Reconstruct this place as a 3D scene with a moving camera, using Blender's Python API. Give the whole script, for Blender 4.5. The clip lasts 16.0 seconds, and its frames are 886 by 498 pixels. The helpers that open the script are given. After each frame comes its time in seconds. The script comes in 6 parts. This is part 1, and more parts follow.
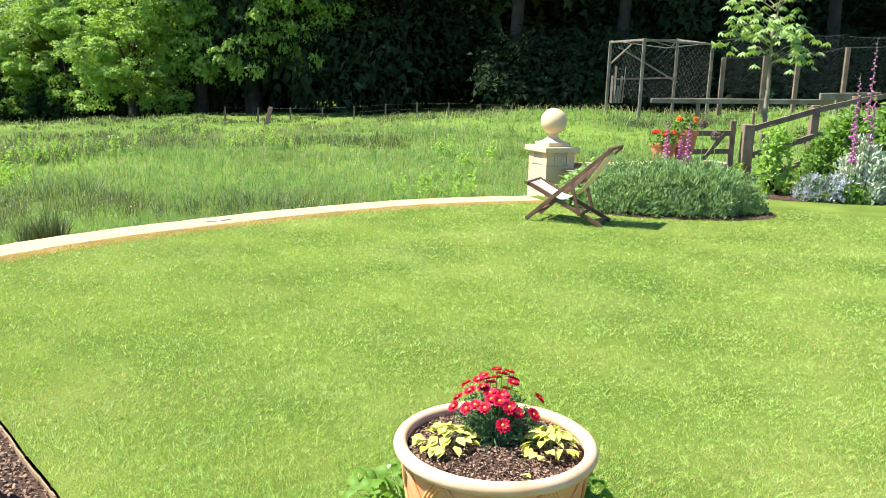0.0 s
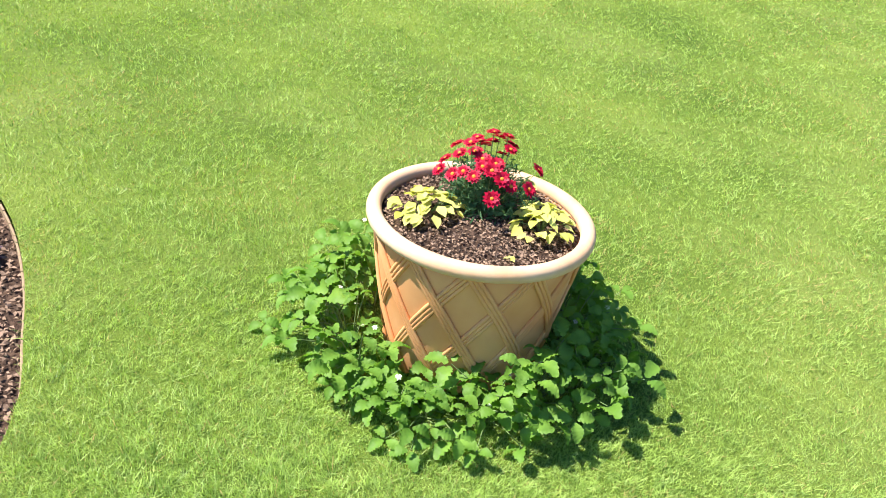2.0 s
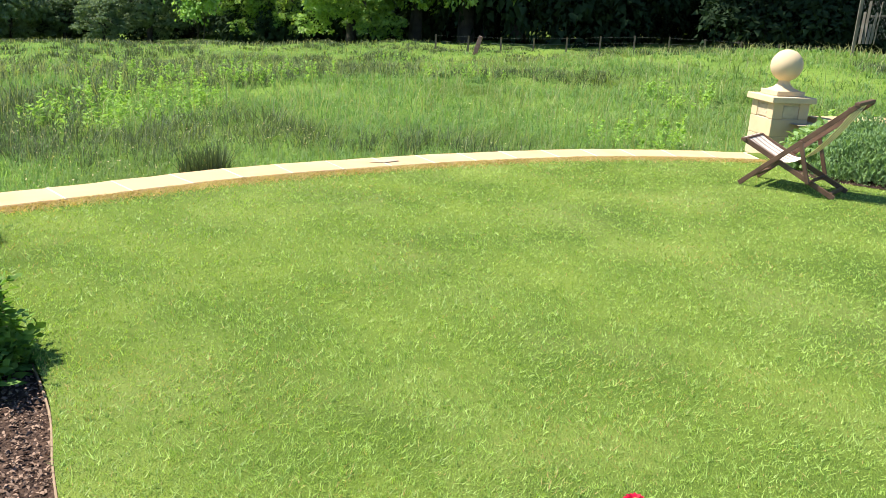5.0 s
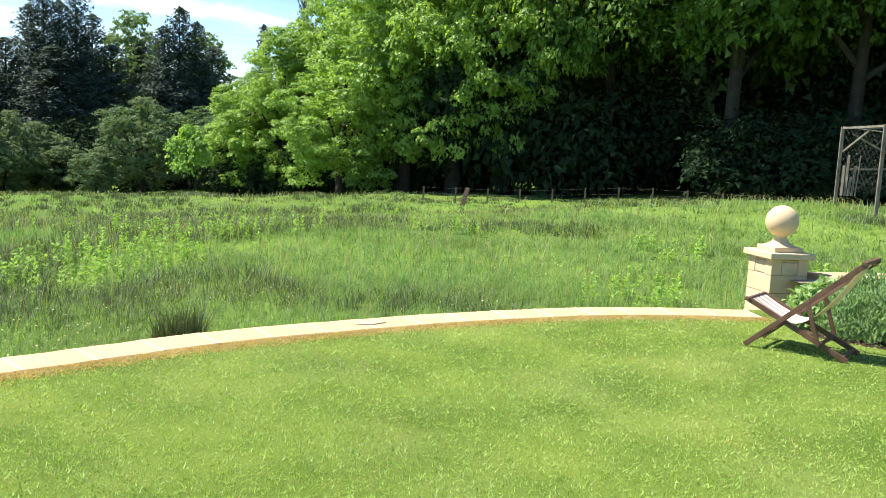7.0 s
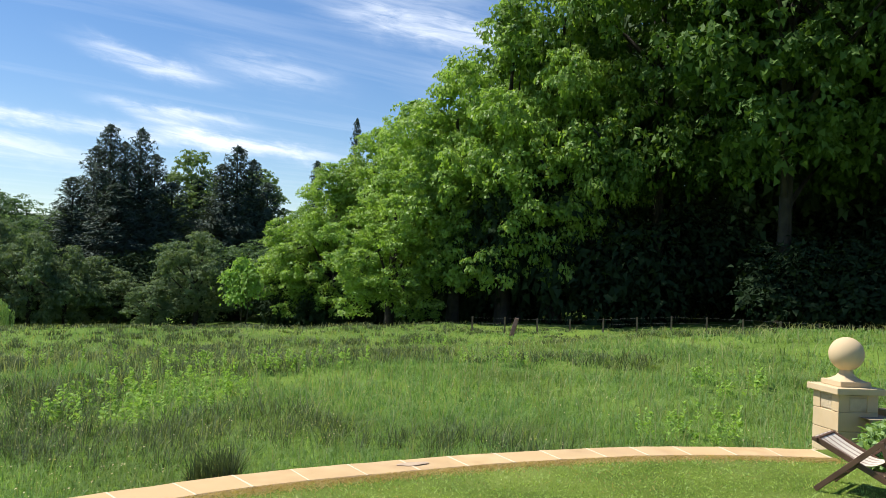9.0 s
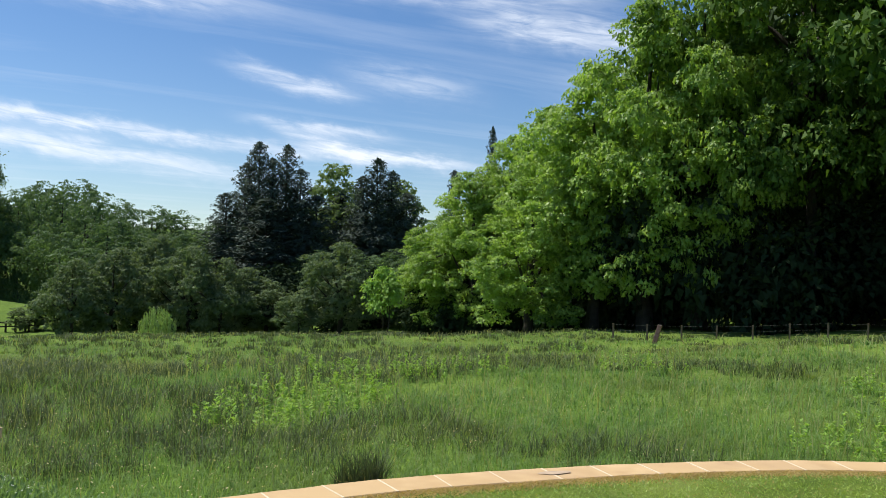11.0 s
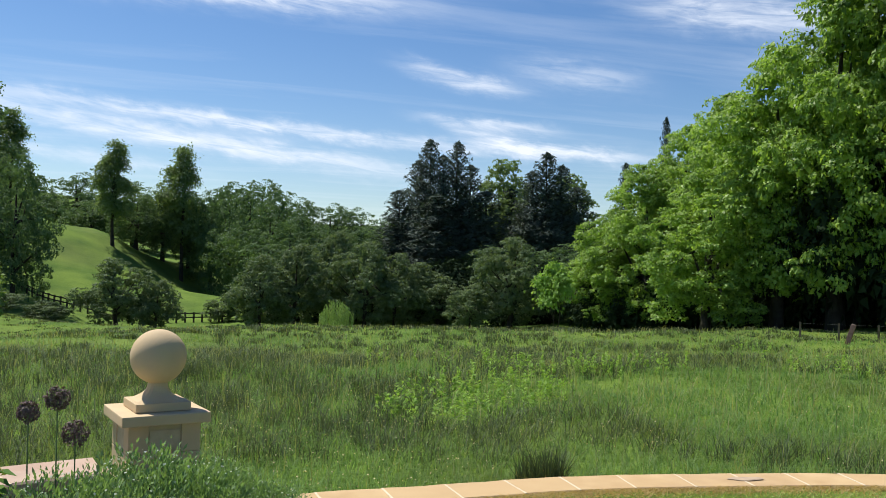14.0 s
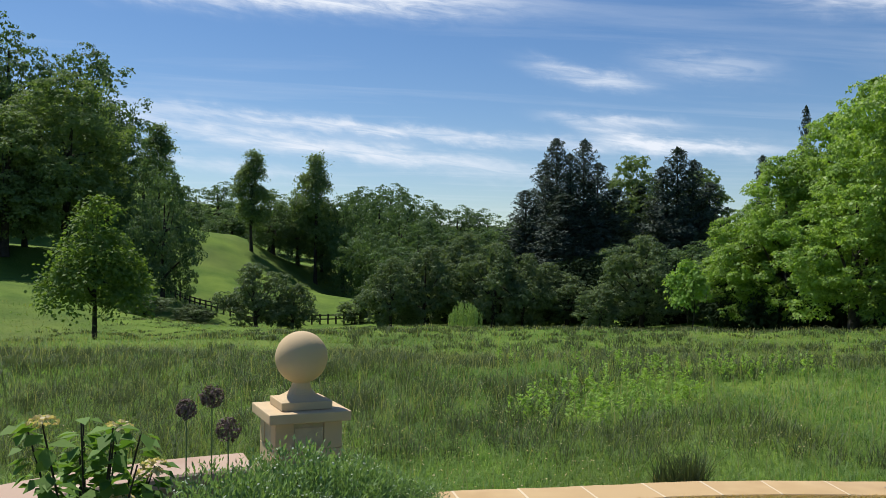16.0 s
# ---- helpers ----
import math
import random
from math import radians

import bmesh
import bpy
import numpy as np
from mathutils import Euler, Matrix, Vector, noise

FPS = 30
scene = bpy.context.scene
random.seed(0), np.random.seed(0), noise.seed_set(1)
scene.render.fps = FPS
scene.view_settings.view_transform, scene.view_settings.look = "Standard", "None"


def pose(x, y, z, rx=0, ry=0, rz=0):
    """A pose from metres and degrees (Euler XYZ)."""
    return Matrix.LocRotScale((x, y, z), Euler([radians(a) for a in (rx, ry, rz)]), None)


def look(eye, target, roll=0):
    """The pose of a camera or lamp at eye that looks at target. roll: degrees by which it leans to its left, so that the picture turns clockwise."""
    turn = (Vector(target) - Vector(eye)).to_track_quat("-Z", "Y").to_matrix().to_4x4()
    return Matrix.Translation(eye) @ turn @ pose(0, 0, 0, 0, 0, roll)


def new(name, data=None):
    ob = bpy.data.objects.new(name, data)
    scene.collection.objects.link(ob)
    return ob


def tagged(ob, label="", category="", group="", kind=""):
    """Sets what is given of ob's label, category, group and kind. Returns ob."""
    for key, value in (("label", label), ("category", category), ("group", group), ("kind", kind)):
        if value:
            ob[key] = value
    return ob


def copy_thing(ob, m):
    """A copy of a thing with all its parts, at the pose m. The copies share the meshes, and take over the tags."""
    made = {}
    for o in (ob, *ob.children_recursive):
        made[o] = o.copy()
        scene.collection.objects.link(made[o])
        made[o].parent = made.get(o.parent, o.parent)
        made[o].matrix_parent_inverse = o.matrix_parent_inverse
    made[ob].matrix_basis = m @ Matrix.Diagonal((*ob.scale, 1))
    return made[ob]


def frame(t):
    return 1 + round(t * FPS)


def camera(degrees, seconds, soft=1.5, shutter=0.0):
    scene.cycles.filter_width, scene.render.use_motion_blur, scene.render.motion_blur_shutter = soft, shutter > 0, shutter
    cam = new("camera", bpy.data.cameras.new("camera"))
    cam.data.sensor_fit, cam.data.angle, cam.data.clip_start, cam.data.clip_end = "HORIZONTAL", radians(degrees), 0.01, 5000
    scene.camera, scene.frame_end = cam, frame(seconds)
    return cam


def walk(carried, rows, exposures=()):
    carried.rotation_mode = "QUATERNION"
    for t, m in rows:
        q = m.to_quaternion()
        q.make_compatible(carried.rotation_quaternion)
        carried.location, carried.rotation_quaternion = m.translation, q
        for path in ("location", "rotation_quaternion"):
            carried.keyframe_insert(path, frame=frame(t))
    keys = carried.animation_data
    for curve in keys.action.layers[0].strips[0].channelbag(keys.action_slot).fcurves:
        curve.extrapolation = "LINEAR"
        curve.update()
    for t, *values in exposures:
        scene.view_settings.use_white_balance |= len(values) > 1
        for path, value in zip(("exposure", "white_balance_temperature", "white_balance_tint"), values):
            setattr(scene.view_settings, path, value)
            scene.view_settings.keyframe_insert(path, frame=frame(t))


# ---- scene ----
cam = camera(55.0, 16.0, soft=0.6)
PATH = [
    (0, (0.004, 0.281, 1.597), (-0.026, 2.238, 1.186), 1.9),
    (0.5, (-0.007, 0.359, 1.592), (-0.045, 2.287, 1.063), 3.9),
    (1, (-0.016, 0.503, 1.583), (-0.002, 2.38, 0.893), 6.7),
    (1.5, (-0.018, 0.604, 1.564), (0.017, 2.399, 0.681), 8.5),
    (2, (0.055, 0.689, 1.557), (0.058, 2.413, 0.544), 8.5),
    (2.5, (0.174, 0.796, 1.573), (0.093, 2.497, 0.524), 8.8),
    (3, (0.239, 0.883, 1.557), (0.077, 2.578, 0.508), 8.4),
    (3.5, (0.236, 0.997, 1.548), (0.023, 2.743, 0.597), 7.3),
    (4, (0.181, 1.165, 1.568), (-0.136, 2.968, 0.765), 4.6),
    (4.2, (0.161, 1.212, 1.572), (-0.205, 3.028, 0.819), 3.8),
    (6.3, (0.091, 1.678, 1.607), (-0.451, 3.568, 1.24), 3.9),
    (6.5, (0.066, 1.721, 1.612), (-0.461, 3.621, 1.276), 3.8),
    (7, (-0.009, 1.812, 1.631), (-0.504, 3.734, 1.385), 3.0),
    (7.5, (-0.079, 1.876, 1.642), (-0.546, 3.815, 1.502), 2.3),
    (8, (-0.08, 1.934, 1.65), (-0.557, 3.876, 1.593), 1.9),
    (8.5, (-0.04, 1.976, 1.664), (-0.59, 3.899, 1.687), 2.2),
    (9, (-0.007, 2.006, 1.666), (-0.632, 3.906, 1.717), 2.4),
    (9.2, (0.0, 2.016, 1.667), (-0.651, 3.907, 1.715), 2.4),
    (11.5, (-0.001, 1.981, 1.672), (-0.98, 3.724, 1.731), 1.6),
    (12, (-0.024, 1.984, 1.673), (-1.046, 3.703, 1.726), 1.7),
    (12.5, (-0.048, 1.982, 1.675), (-1.122, 3.669, 1.718), 1.8),
    (13, (-0.071, 1.981, 1.67), (-1.204, 3.628, 1.708), 1.9),
    (13.5, (-0.087, 1.973, 1.674), (-1.277, 3.58, 1.71), 1.9),
    (14, (-0.09, 1.951, 1.676), (-1.342, 3.51, 1.709), 1.7),
    (14.5, (-0.078, 1.935, 1.672), (-1.385, 3.448, 1.702), 1.6),
    (15, (-0.086, 1.924, 1.671), (-1.447, 3.389, 1.698), 1.4),
    (15.5, (-0.091, 1.913, 1.68), (-1.502, 3.329, 1.708), 1.2),
    (16, (-0.09, 1.9, 1.681), (-1.559, 3.256, 1.709), 0.8),
]
EXPOSURES = [(0.0, 1.49), (0.5, 1.46), (1.0, 1.28), (1.5, 1.14), (2.0, 1.4), (3.5, 1.46), (4.2, 1.04), (6.5, 1.62), (7.0, 1.28), (7.5, 1.0), (8.0, 0.87), (9.0, 0.54), (11.5, 0.32), (12.5, 0.32), (14.0, 0.3), (16.0, 0.1)]
walk(cam, [(t, look(eye, target, roll)) for t, eye, target, roll in PATH], EXPOSURES)

# ---- light ----
SUN_AZ, SUN_EL = -92.0, 57.0          # degrees right of +y, degrees up
world = bpy.data.worlds.new("sky")
scene.world = world
world.use_nodes = True
wn, wl = world.node_tree.nodes, world.node_tree.links
wn.clear()


def wnode(kind, **values):
    n = wn.new(kind)
    for key, value in values.items():
        n.inputs[key].default_value = value
    return n


sky = wn.new("ShaderNodeTexSky")
sky.sky_type, sky.sun_disc = "NISHITA", False
sky.sun_elevation, sky.sun_rotation = radians(SUN_EL), radians(SUN_AZ)
sky.air_density, sky.dust_density, sky.ozone_density = 1.0, 0.2, 3.5
# thin cirrus: streaked noise on a flat layer high above
coord = wn.new("ShaderNodeTexCoord")
split = wn.new("ShaderNodeSeparateXYZ")
wl.new(coord.outputs["Generated"], split.inputs[0])
lift = wn.new("ShaderNodeMath")
lift.operation = "MAXIMUM"
lift.inputs[1].default_value = 0.02
wl.new(split.outputs["Z"], lift.inputs[0])
flat = []
for axis in "XY":
    div = wn.new("ShaderNodeMath")
    div.operation = "DIVIDE"
    wl.new(split.outputs[axis], div.inputs[0])
    wl.new(lift.outputs[0], div.inputs[1])
    flat.append(div)
join = wn.new("ShaderNodeCombineXYZ")
wl.new(flat[0].outputs[0], join.inputs[0])
wl.new(flat[1].outputs[0], join.inputs[1])


def wmath(op, *args, clamp=False):
    n = wn.new("ShaderNodeMath")
    n.operation, n.use_clamp = op, clamp
    for k, a in enumerate(args):
        if isinstance(a, (int, float)):
            n.inputs[k].default_value = a
        else:
            wl.new(a, n.inputs[k])
    return n.outputs[0]


def wnoise(vector, scale, detail, roughness, distortion=0.0):
    n = wnode("ShaderNodeTexNoise", Scale=scale, Detail=detail, Roughness=roughness, Distortion=distortion)
    wl.new(vector, n.inputs["Vector"])
    return n.outputs[0]


def wplane(rot, scale, at):
    n = wn.new("ShaderNodeMapping")
    n.vector_type = "TEXTURE"
    n.inputs["Rotation"].default_value, n.inputs["Scale"].default_value, n.inputs["Location"].default_value = (0, 0, radians(rot)), scale, at
    return n


turn = wplane(57, (3.6, 0.72, 1), (3.1, 1.7, 0))
wl.new(join.outputs[0], turn.inputs[0])
streak = wnoise(turn.outputs[0], 1.0, 7.0, 0.58, 0.5)
# bearing and height of a direction, in degrees
bearing = wmath("MULTIPLY", wmath("ARCTAN2", split.outputs["X"], split.outputs["Y"]), 57.2958)
height = wmath("MULTIPLY", wmath("ARCSINE", split.outputs["Z"]), 57.2958)
chart = wn.new("ShaderNodeCombineXYZ")
wl.new(bearing, chart.inputs[0])
wl.new(height, chart.inputs[1])
comb = wplane(-6, (4.2, 0.55, 1), (0, 0, 0))
wl.new(chart.outputs[0], comb.inputs[0])
fibre = wnoise(comb.outputs[0], 1.0, 6.0, 0.62, 0.6)
puff = wplane(-12, (2.6, 1.1, 1), (7, 3, 0))
wl.new(chart.outputs[0], puff.inputs[0])
billow = wnoise(puff.outputs[0], 1.0, 5.0, 0.6, 0.3)
# cirrus streaks: bearing, height, half length, half width, slope, density
CIRRUS = [(-54, 7.3, 15, 0.75, -0.10, 0.75), (-52, 8.7, 16, 0.5, -0.065, 0.75), (-31.5, 7.6, 6.2, 0.50, -0.07, 0.85), (-36, 9.3, 4.5, 0.45, -0.10, 0.6), (-36, 8.5, 2.6, 0.4, -0.2, 0.55),
          (-37.6, 12.2, 4.2, 0.6, -0.19, 0.6), (-30, 12.6, 4.5, 0.9, -0.12, 0.35), (-57, 17.0, 15, 1.0, 0.0, 1.0), (-19, 15.9, 7.5, 1.1, -0.12, 0.7), (-28, 18.8, 11, 1.1, -0.06, 0.65), (-14, 13.5, 6, 0.6, 0.05, 0.35),
          (-62, 6.0, 7, 0.5, -0.1, 0.45), (-75, 9.2, 9, 0.7, -0.06, 0.6)]
cover = None
for az, el, half, wide, slope, dense in CIRRUS:
    along = wmath("SUBTRACT", bearing, az)
    u = wmath("DIVIDE", along, half)
    rise = wmath("ADD", wmath("MULTIPLY", along, slope), el)
    off = wmath("SUBTRACT", height, rise)
    v = wmath("DIVIDE", wmath("ADD", off, wmath("MULTIPLY", wmath("SUBTRACT", billow, 0.5), 1.5)), wide)
    r2 = wmath("ADD", wmath("POWER", wmath("ABSOLUTE", u), 3.0), wmath("MULTIPLY", v, v))
    one = wmath("MULTIPLY", wmath("EXPONENT", wmath("MULTIPLY", r2, -1.3)), dense)
    cover = one if cover is None else wmath("ADD", cover, one)
grainy = wmath("MULTIPLY_ADD", fibre, 2.6, -0.55, clamp=True)
veil = wmath("MULTIPLY", wmath("MULTIPLY_ADD", streak, 3.4, -1.75, clamp=True), 0.22)
haze = wmath("MULTIPLY", wmath("EXPONENT", wmath("MULTIPLY", wmath("MAXIMUM", height, 0.0), -0.17)), 0.12)
thin = wmath("ADD", wmath("ADD", wmath("MULTIPLY", wmath("MULTIPLY", cover, grainy), 1.1), veil), haze, clamp=True)
mix = wn.new("ShaderNodeMixRGB")
mix.inputs[2].default_value = (8.6, 9.2, 10.2, 1)
wl.new(thin, mix.inputs[0])
deep = wn.new("ShaderNodeHueSaturation")
deep.inputs["Hue"].default_value, deep.inputs["Saturation"].default_value = 0.505, 1.2
wl.new(sky.outputs[0], deep.inputs["Color"])
wl.new(deep.outputs[0], mix.inputs[1])
back = wnode("ShaderNodeBackground", Strength=0.09)
wl.new(mix.outputs[0], back.inputs[0])
wl.new(back.outputs[0], wn.new("ShaderNodeOutputWorld").inputs[0])

sun = new("sun", bpy.data.lights.new("sun", "SUN"))
sun.data.energy, sun.data.angle, sun.data.color = 4.9, radians(0.53), (1.0, 0.955, 0.88)
sun_way = Vector((math.sin(radians(SUN_AZ)) * math.cos(radians(SUN_EL)), math.cos(radians(SUN_AZ)) * math.cos(radians(SUN_EL)), math.sin(radians(SUN_EL))))
sun.matrix_world = look(sun_way * 50, (0, 0, 0))


# ---- materials ----
def surface(name, dark, light, scale=6.0, rough=0.8, bump=0.3, fine=60.0, depth=0.01, stain=None, stain_scale=1.5, stain_amount=0.5, island=False, by_object=False, thin_leaf=0.0, gloss=0.5, detail=5.0):
    """Two tones by noise, a coarse stain tone, fine relief; pieces vary by island or by object; leaves let light through."""
    m = bpy.data.materials.new(name)
    m.use_nodes = True
    nodes, links = m.node_tree.nodes, m.node_tree.links
    bsdf = nodes["Principled BSDF"]
    where = nodes.new("ShaderNodeTexCoord")
    place = where.outputs["Object"]

    def noise_at(s, d=detail):
        n = nodes.new("ShaderNodeTexNoise")
        n.inputs["Scale"].default_value, n.inputs["Detail"].default_value = s, d
        links.new(place, n.inputs["Vector"])
        return n

    def ramp(out, a, b):
        r = nodes.new("ShaderNodeMapRange")
        r.inputs[1].default_value, r.inputs[2].default_value = a, b
        links.new(out, r.inputs[0])
        return r.outputs[0]

    def blend(fac, a, b):
        x = nodes.new("ShaderNodeMixRGB")
        links.new(fac, x.inputs[0])
        for socket, c in ((x.inputs[1], a), (x.inputs[2], b)):
            if isinstance(c, tuple):
                socket.default_value = (*c, 1)
            else:
                links.new(c, socket)
        return x.outputs[0]

    if island or by_object:
        source = nodes.new("ShaderNodeNewGeometry").outputs["Random Per Island"] if island else nodes.new("ShaderNodeObjectInfo").outputs["Random"]
        colour = blend(source, dark, light)
        tone = noise_at(scale, 2.0)
        colour = blend(ramp(tone.outputs[0], 0.35, 0.7), colour, blend(source, light, dark) if by_object else light)
    else:
        colour = blend(ramp(noise_at(scale).outputs[0], 0.32, 0.68), dark, light)
    if stain:
        spot = ramp(noise_at(stain_scale).outputs[0], 0.48, 0.72)
        half = nodes.new("ShaderNodeMath")
        half.operation = "MULTIPLY"
        half.inputs[1].default_value = stain_amount
        links.new(spot, half.inputs[0])
        colour = blend(half.outputs[0], colour, stain)
    links.new(colour, bsdf.inputs["Base Color"])
    bsdf.inputs["Roughness"].default_value = rough
    bsdf.inputs["Specular IOR Level"].default_value = gloss
    if bump:
        b = nodes.new("ShaderNodeBump")
        b.inputs["Strength"].default_value, b.inputs["Distance"].default_value = bump, depth
        links.new(noise_at(fine).outputs[0], b.inputs["Height"])
        links.new(b.outputs[0], bsdf.inputs["Normal"])
    if thin_leaf:
        t = nodes.new("ShaderNodeBsdfTranslucent")
        warm = nodes.new("ShaderNodeMixRGB")
        warm.blend_type = "MULTIPLY"
        warm.inputs[0].default_value = 1.0
        warm.inputs[2].default_value = (1.25, 1.3, 0.55, 1)
        links.new(colour, warm.inputs[1])
        links.new(warm.outputs[0], t.inputs[0])
        mixer = nodes.new("ShaderNodeMixShader")
        mixer.inputs[0].default_value = thin_leaf
        links.new(bsdf.outputs[0], mixer.inputs[1])
        links.new(t.outputs[0], mixer.inputs[2])
        links.new(mixer.outputs[0], nodes["Material Output"].inputs[0])
    return m


def leafy(name, dark, light, thin_leaf=0.35, rough=0.65, scale=0.35, gloss=0.18):
    return surface(name, dark, light, scale=scale, rough=rough, bump=0, island=True, thin_leaf=thin_leaf, gloss=gloss)


M_LAWN = surface("mown_lawn", (0.08, 0.13, 0.018), (0.165, 0.225, 0.037), scale=1.1, rough=0.9, bump=0.9, fine=130.0, depth=0.02, stain=(0.30, 0.33, 0.10), stain_scale=0.9, stain_amount=0.35, gloss=0.1, detail=9.0)
M_BLADE = surface("lawn_blades", (0.06, 0.155, 0.014), (0.44, 0.58, 0.15), scale=24.0, rough=0.5, bump=0, island=True, thin_leaf=0.35, gloss=0.4, stain=(0.40, 0.42, 0.15), stain_scale=1.1, stain_amount=0.28)
M_MEADOW = surface("meadow_ground", (0.065, 0.125, 0.02), (0.145, 0.22, 0.036), scale=0.25, rough=0.95, bump=0.8, fine=4.0, depth=0.15, stain=(0.13, 0.13, 0.055), stain_scale=0.09, stain_amount=0.3, gloss=0.1, detail=9.0)
M_GRASS = surface("long_grass", (0.08, 0.185, 0.05), (0.235, 0.345, 0.13), scale=0.12, rough=0.65, bump=0, island=True, thin_leaf=0.5, gloss=0.18, stain=(0.17, 0.20, 0.07), stain_scale=0.33, stain_amount=0.75)
M_STRAW = leafy("dry_grass", (0.44, 0.30, 0.14), (0.56, 0.42, 0.21), 0.45, scale=2.0)
M_STRAWGREEN = leafy("grass_flowers", (0.20, 0.24, 0.08), (0.36, 0.36, 0.17), 0.35, scale=0.5)
M_RUSH = leafy("rushes", (0.048, 0.075, 0.036), (0.11, 0.138, 0.07), 0.32, scale=0.3)
M_WEED = leafy("broad_weeds", (0.15, 0.29, 0.055), (0.32, 0.47, 0.12), 0.42, scale=0.5)
# oak, fir and hawthorn colours are lifted and blued to carry distance haze
M_OAK = leafy("oak_leaves", (0.055, 0.108, 0.056), (0.13, 0.20, 0.09), 0.34)
M_BEECH = leafy("beech_leaves", (0.05, 0.105, 0.022), (0.11, 0.19, 0.04), 0.28)
M_BRIGHT = leafy("maple_leaves", (0.095, 0.19, 0.042), (0.315, 0.45, 0.105), 0.42, rough=0.5, gloss=0.3)
M_GREY = leafy("willow_leaves", (0.105, 0.165, 0.065), (0.20, 0.275, 0.11), 0.4)
M_LIME = leafy("lime_leaves", (0.095, 0.165, 0.04), (0.18, 0.265, 0.07), 0.4)
M_FIR = leafy("fir_needles", (0.036, 0.062, 0.05), (0.08, 0.112, 0.086), 0.12)
# near-black on purpose: the wood's deep shade is put into this leaf colour
M_SHADEFILL = leafy("shade_fill_leaves", (0.014, 0.027, 0.013), (0.030, 0.050, 0.024), 0.1, rough=0.9, gloss=0.04)
M_HAW = leafy("hawthorn_leaves", (0.075, 0.122, 0.068), (0.17, 0.225, 0.115), 0.32)
M_BARK = surface("bark", (0.022, 0.018, 0.013), (0.05, 0.042, 0.03), scale=3.0, rough=0.95, bump=0.8, fine=9.0, depth=0.05)
M_STONE = surface("dressed_sandstone", (0.56, 0.415, 0.24), (0.66, 0.515, 0.325), scale=2.5, rough=0.88, bump=0.25, fine=90.0, depth=0.004, stain=(0.42, 0.32, 0.20), stain_scale=5.0, stain_amount=0.35, gloss=0.2)
M_SLAB = surface("coping_sandstone", (0.46, 0.31, 0.155), (0.57, 0.41, 0.22), scale=3.0, rough=0.88, bump=0.35, fine=60.0, depth=0.005, stain=(0.40, 0.27, 0.16), stain_scale=1.3, stain_amount=0.5, by_object=True, gloss=0.2)
M_PINKSLAB = surface("pink_coping_stone", (0.42, 0.28, 0.20), (0.52, 0.40, 0.31), scale=3.0, rough=0.88, bump=0.35, fine=50.0, depth=0.006, stain=(0.30, 0.22, 0.17), stain_scale=2.0, stain_amount=0.5, by_object=True, gloss=0.2)
M_STAIN = surface("stained_stone", (0.36, 0.27, 0.19), (0.50, 0.37, 0.24), scale=12.0, rough=0.9, bump=0.4, fine=50.0, depth=0.004)
M_MORTAR = surface("lime_mortar", (0.60, 0.49, 0.32), (0.68, 0.57, 0.40), scale=20.0, rough=0.95, bump=0.4, fine=120.0, depth=0.004)
M_RECESS = surface("weathered_sandstone", (0.46, 0.36, 0.23), (0.57, 0.46, 0.30), scale=9.0, rough=0.92, bump=0.6, fine=45.0, depth=0.012)
M_RUBBLE = surface("rubble_stone", (0.24, 0.18, 0.12), (0.40, 0.31, 0.21), scale=5.0, rough=0.92, bump=0.5, fine=30.0, depth=0.01, by_object=True)
M_TERRA = surface("terracotta", (0.60, 0.25, 0.09), (0.70, 0.36, 0.16), scale=5.0, rough=0.75, bump=0.2, fine=120.0, depth=0.003, stain=(0.62, 0.43, 0.27), stain_scale=3.0, stain_amount=0.35, gloss=0.3)
M_TERRIM = surface("bleached_terracotta", (0.61, 0.35, 0.19), (0.71, 0.52, 0.36), scale=6.0, rough=0.7, bump=0.2, fine=120.0, depth=0.003, stain=(0.55, 0.28, 0.13), stain_scale=3.0, stain_amount=0.55, gloss=0.3)
M_TERRA2 = surface("red_terracotta", (0.45, 0.17, 0.075), (0.53, 0.24, 0.11), scale=6.0, rough=0.75, bump=0.2, fine=100.0, depth=0.003, gloss=0.3)
M_MULCH = surface("bark_mulch", (0.035, 0.02, 0.014), (0.10, 0.06, 0.04), scale=25.0, rough=0.95, bump=1.0, fine=60.0, depth=0.03, gloss=0.2)
M_CHIP = surface("bark_chips", (0.055, 0.033, 0.023), (0.30, 0.20, 0.14), scale=30.0, rough=0.9, bump=0.4, fine=120.0, depth=0.004, island=True, gloss=0.2)
M_TEAK = surface("dark_stained_wood", (0.075, 0.036, 0.02), (0.13, 0.07, 0.04), scale=9.0, rough=0.55, bump=0.3, fine=70.0, depth=0.003)
M_CANVAS = surface("faded_canvas", (0.66, 0.59, 0.50), (0.74, 0.68, 0.60), scale=4.0, rough=0.9, bump=0.3, fine=300.0, depth=0.002, thin_leaf=0.2)
M_STRIPE = surface("brown_canvas_stripe", (0.38, 0.29, 0.22), (0.46, 0.37, 0.29), scale=4.0, rough=0.9, bump=0.3, fine=300.0, depth=0.002, thin_leaf=0.15)
M_OLDWOOD = surface("weathered_timber", (0.13, 0.085, 0.05), (0.25, 0.18, 0.12), scale=4.0, rough=0.85, bump=0.6, fine=25.0, depth=0.01, stain=(0.10, 0.07, 0.045), stain_scale=2.0, stain_amount=0.6)
M_GREYWOOD = surface("grey_timber", (0.12, 0.10, 0.07), (0.22, 0.19, 0.145), scale=4.0, rough=0.9, bump=0.5, fine=25.0, depth=0.01)
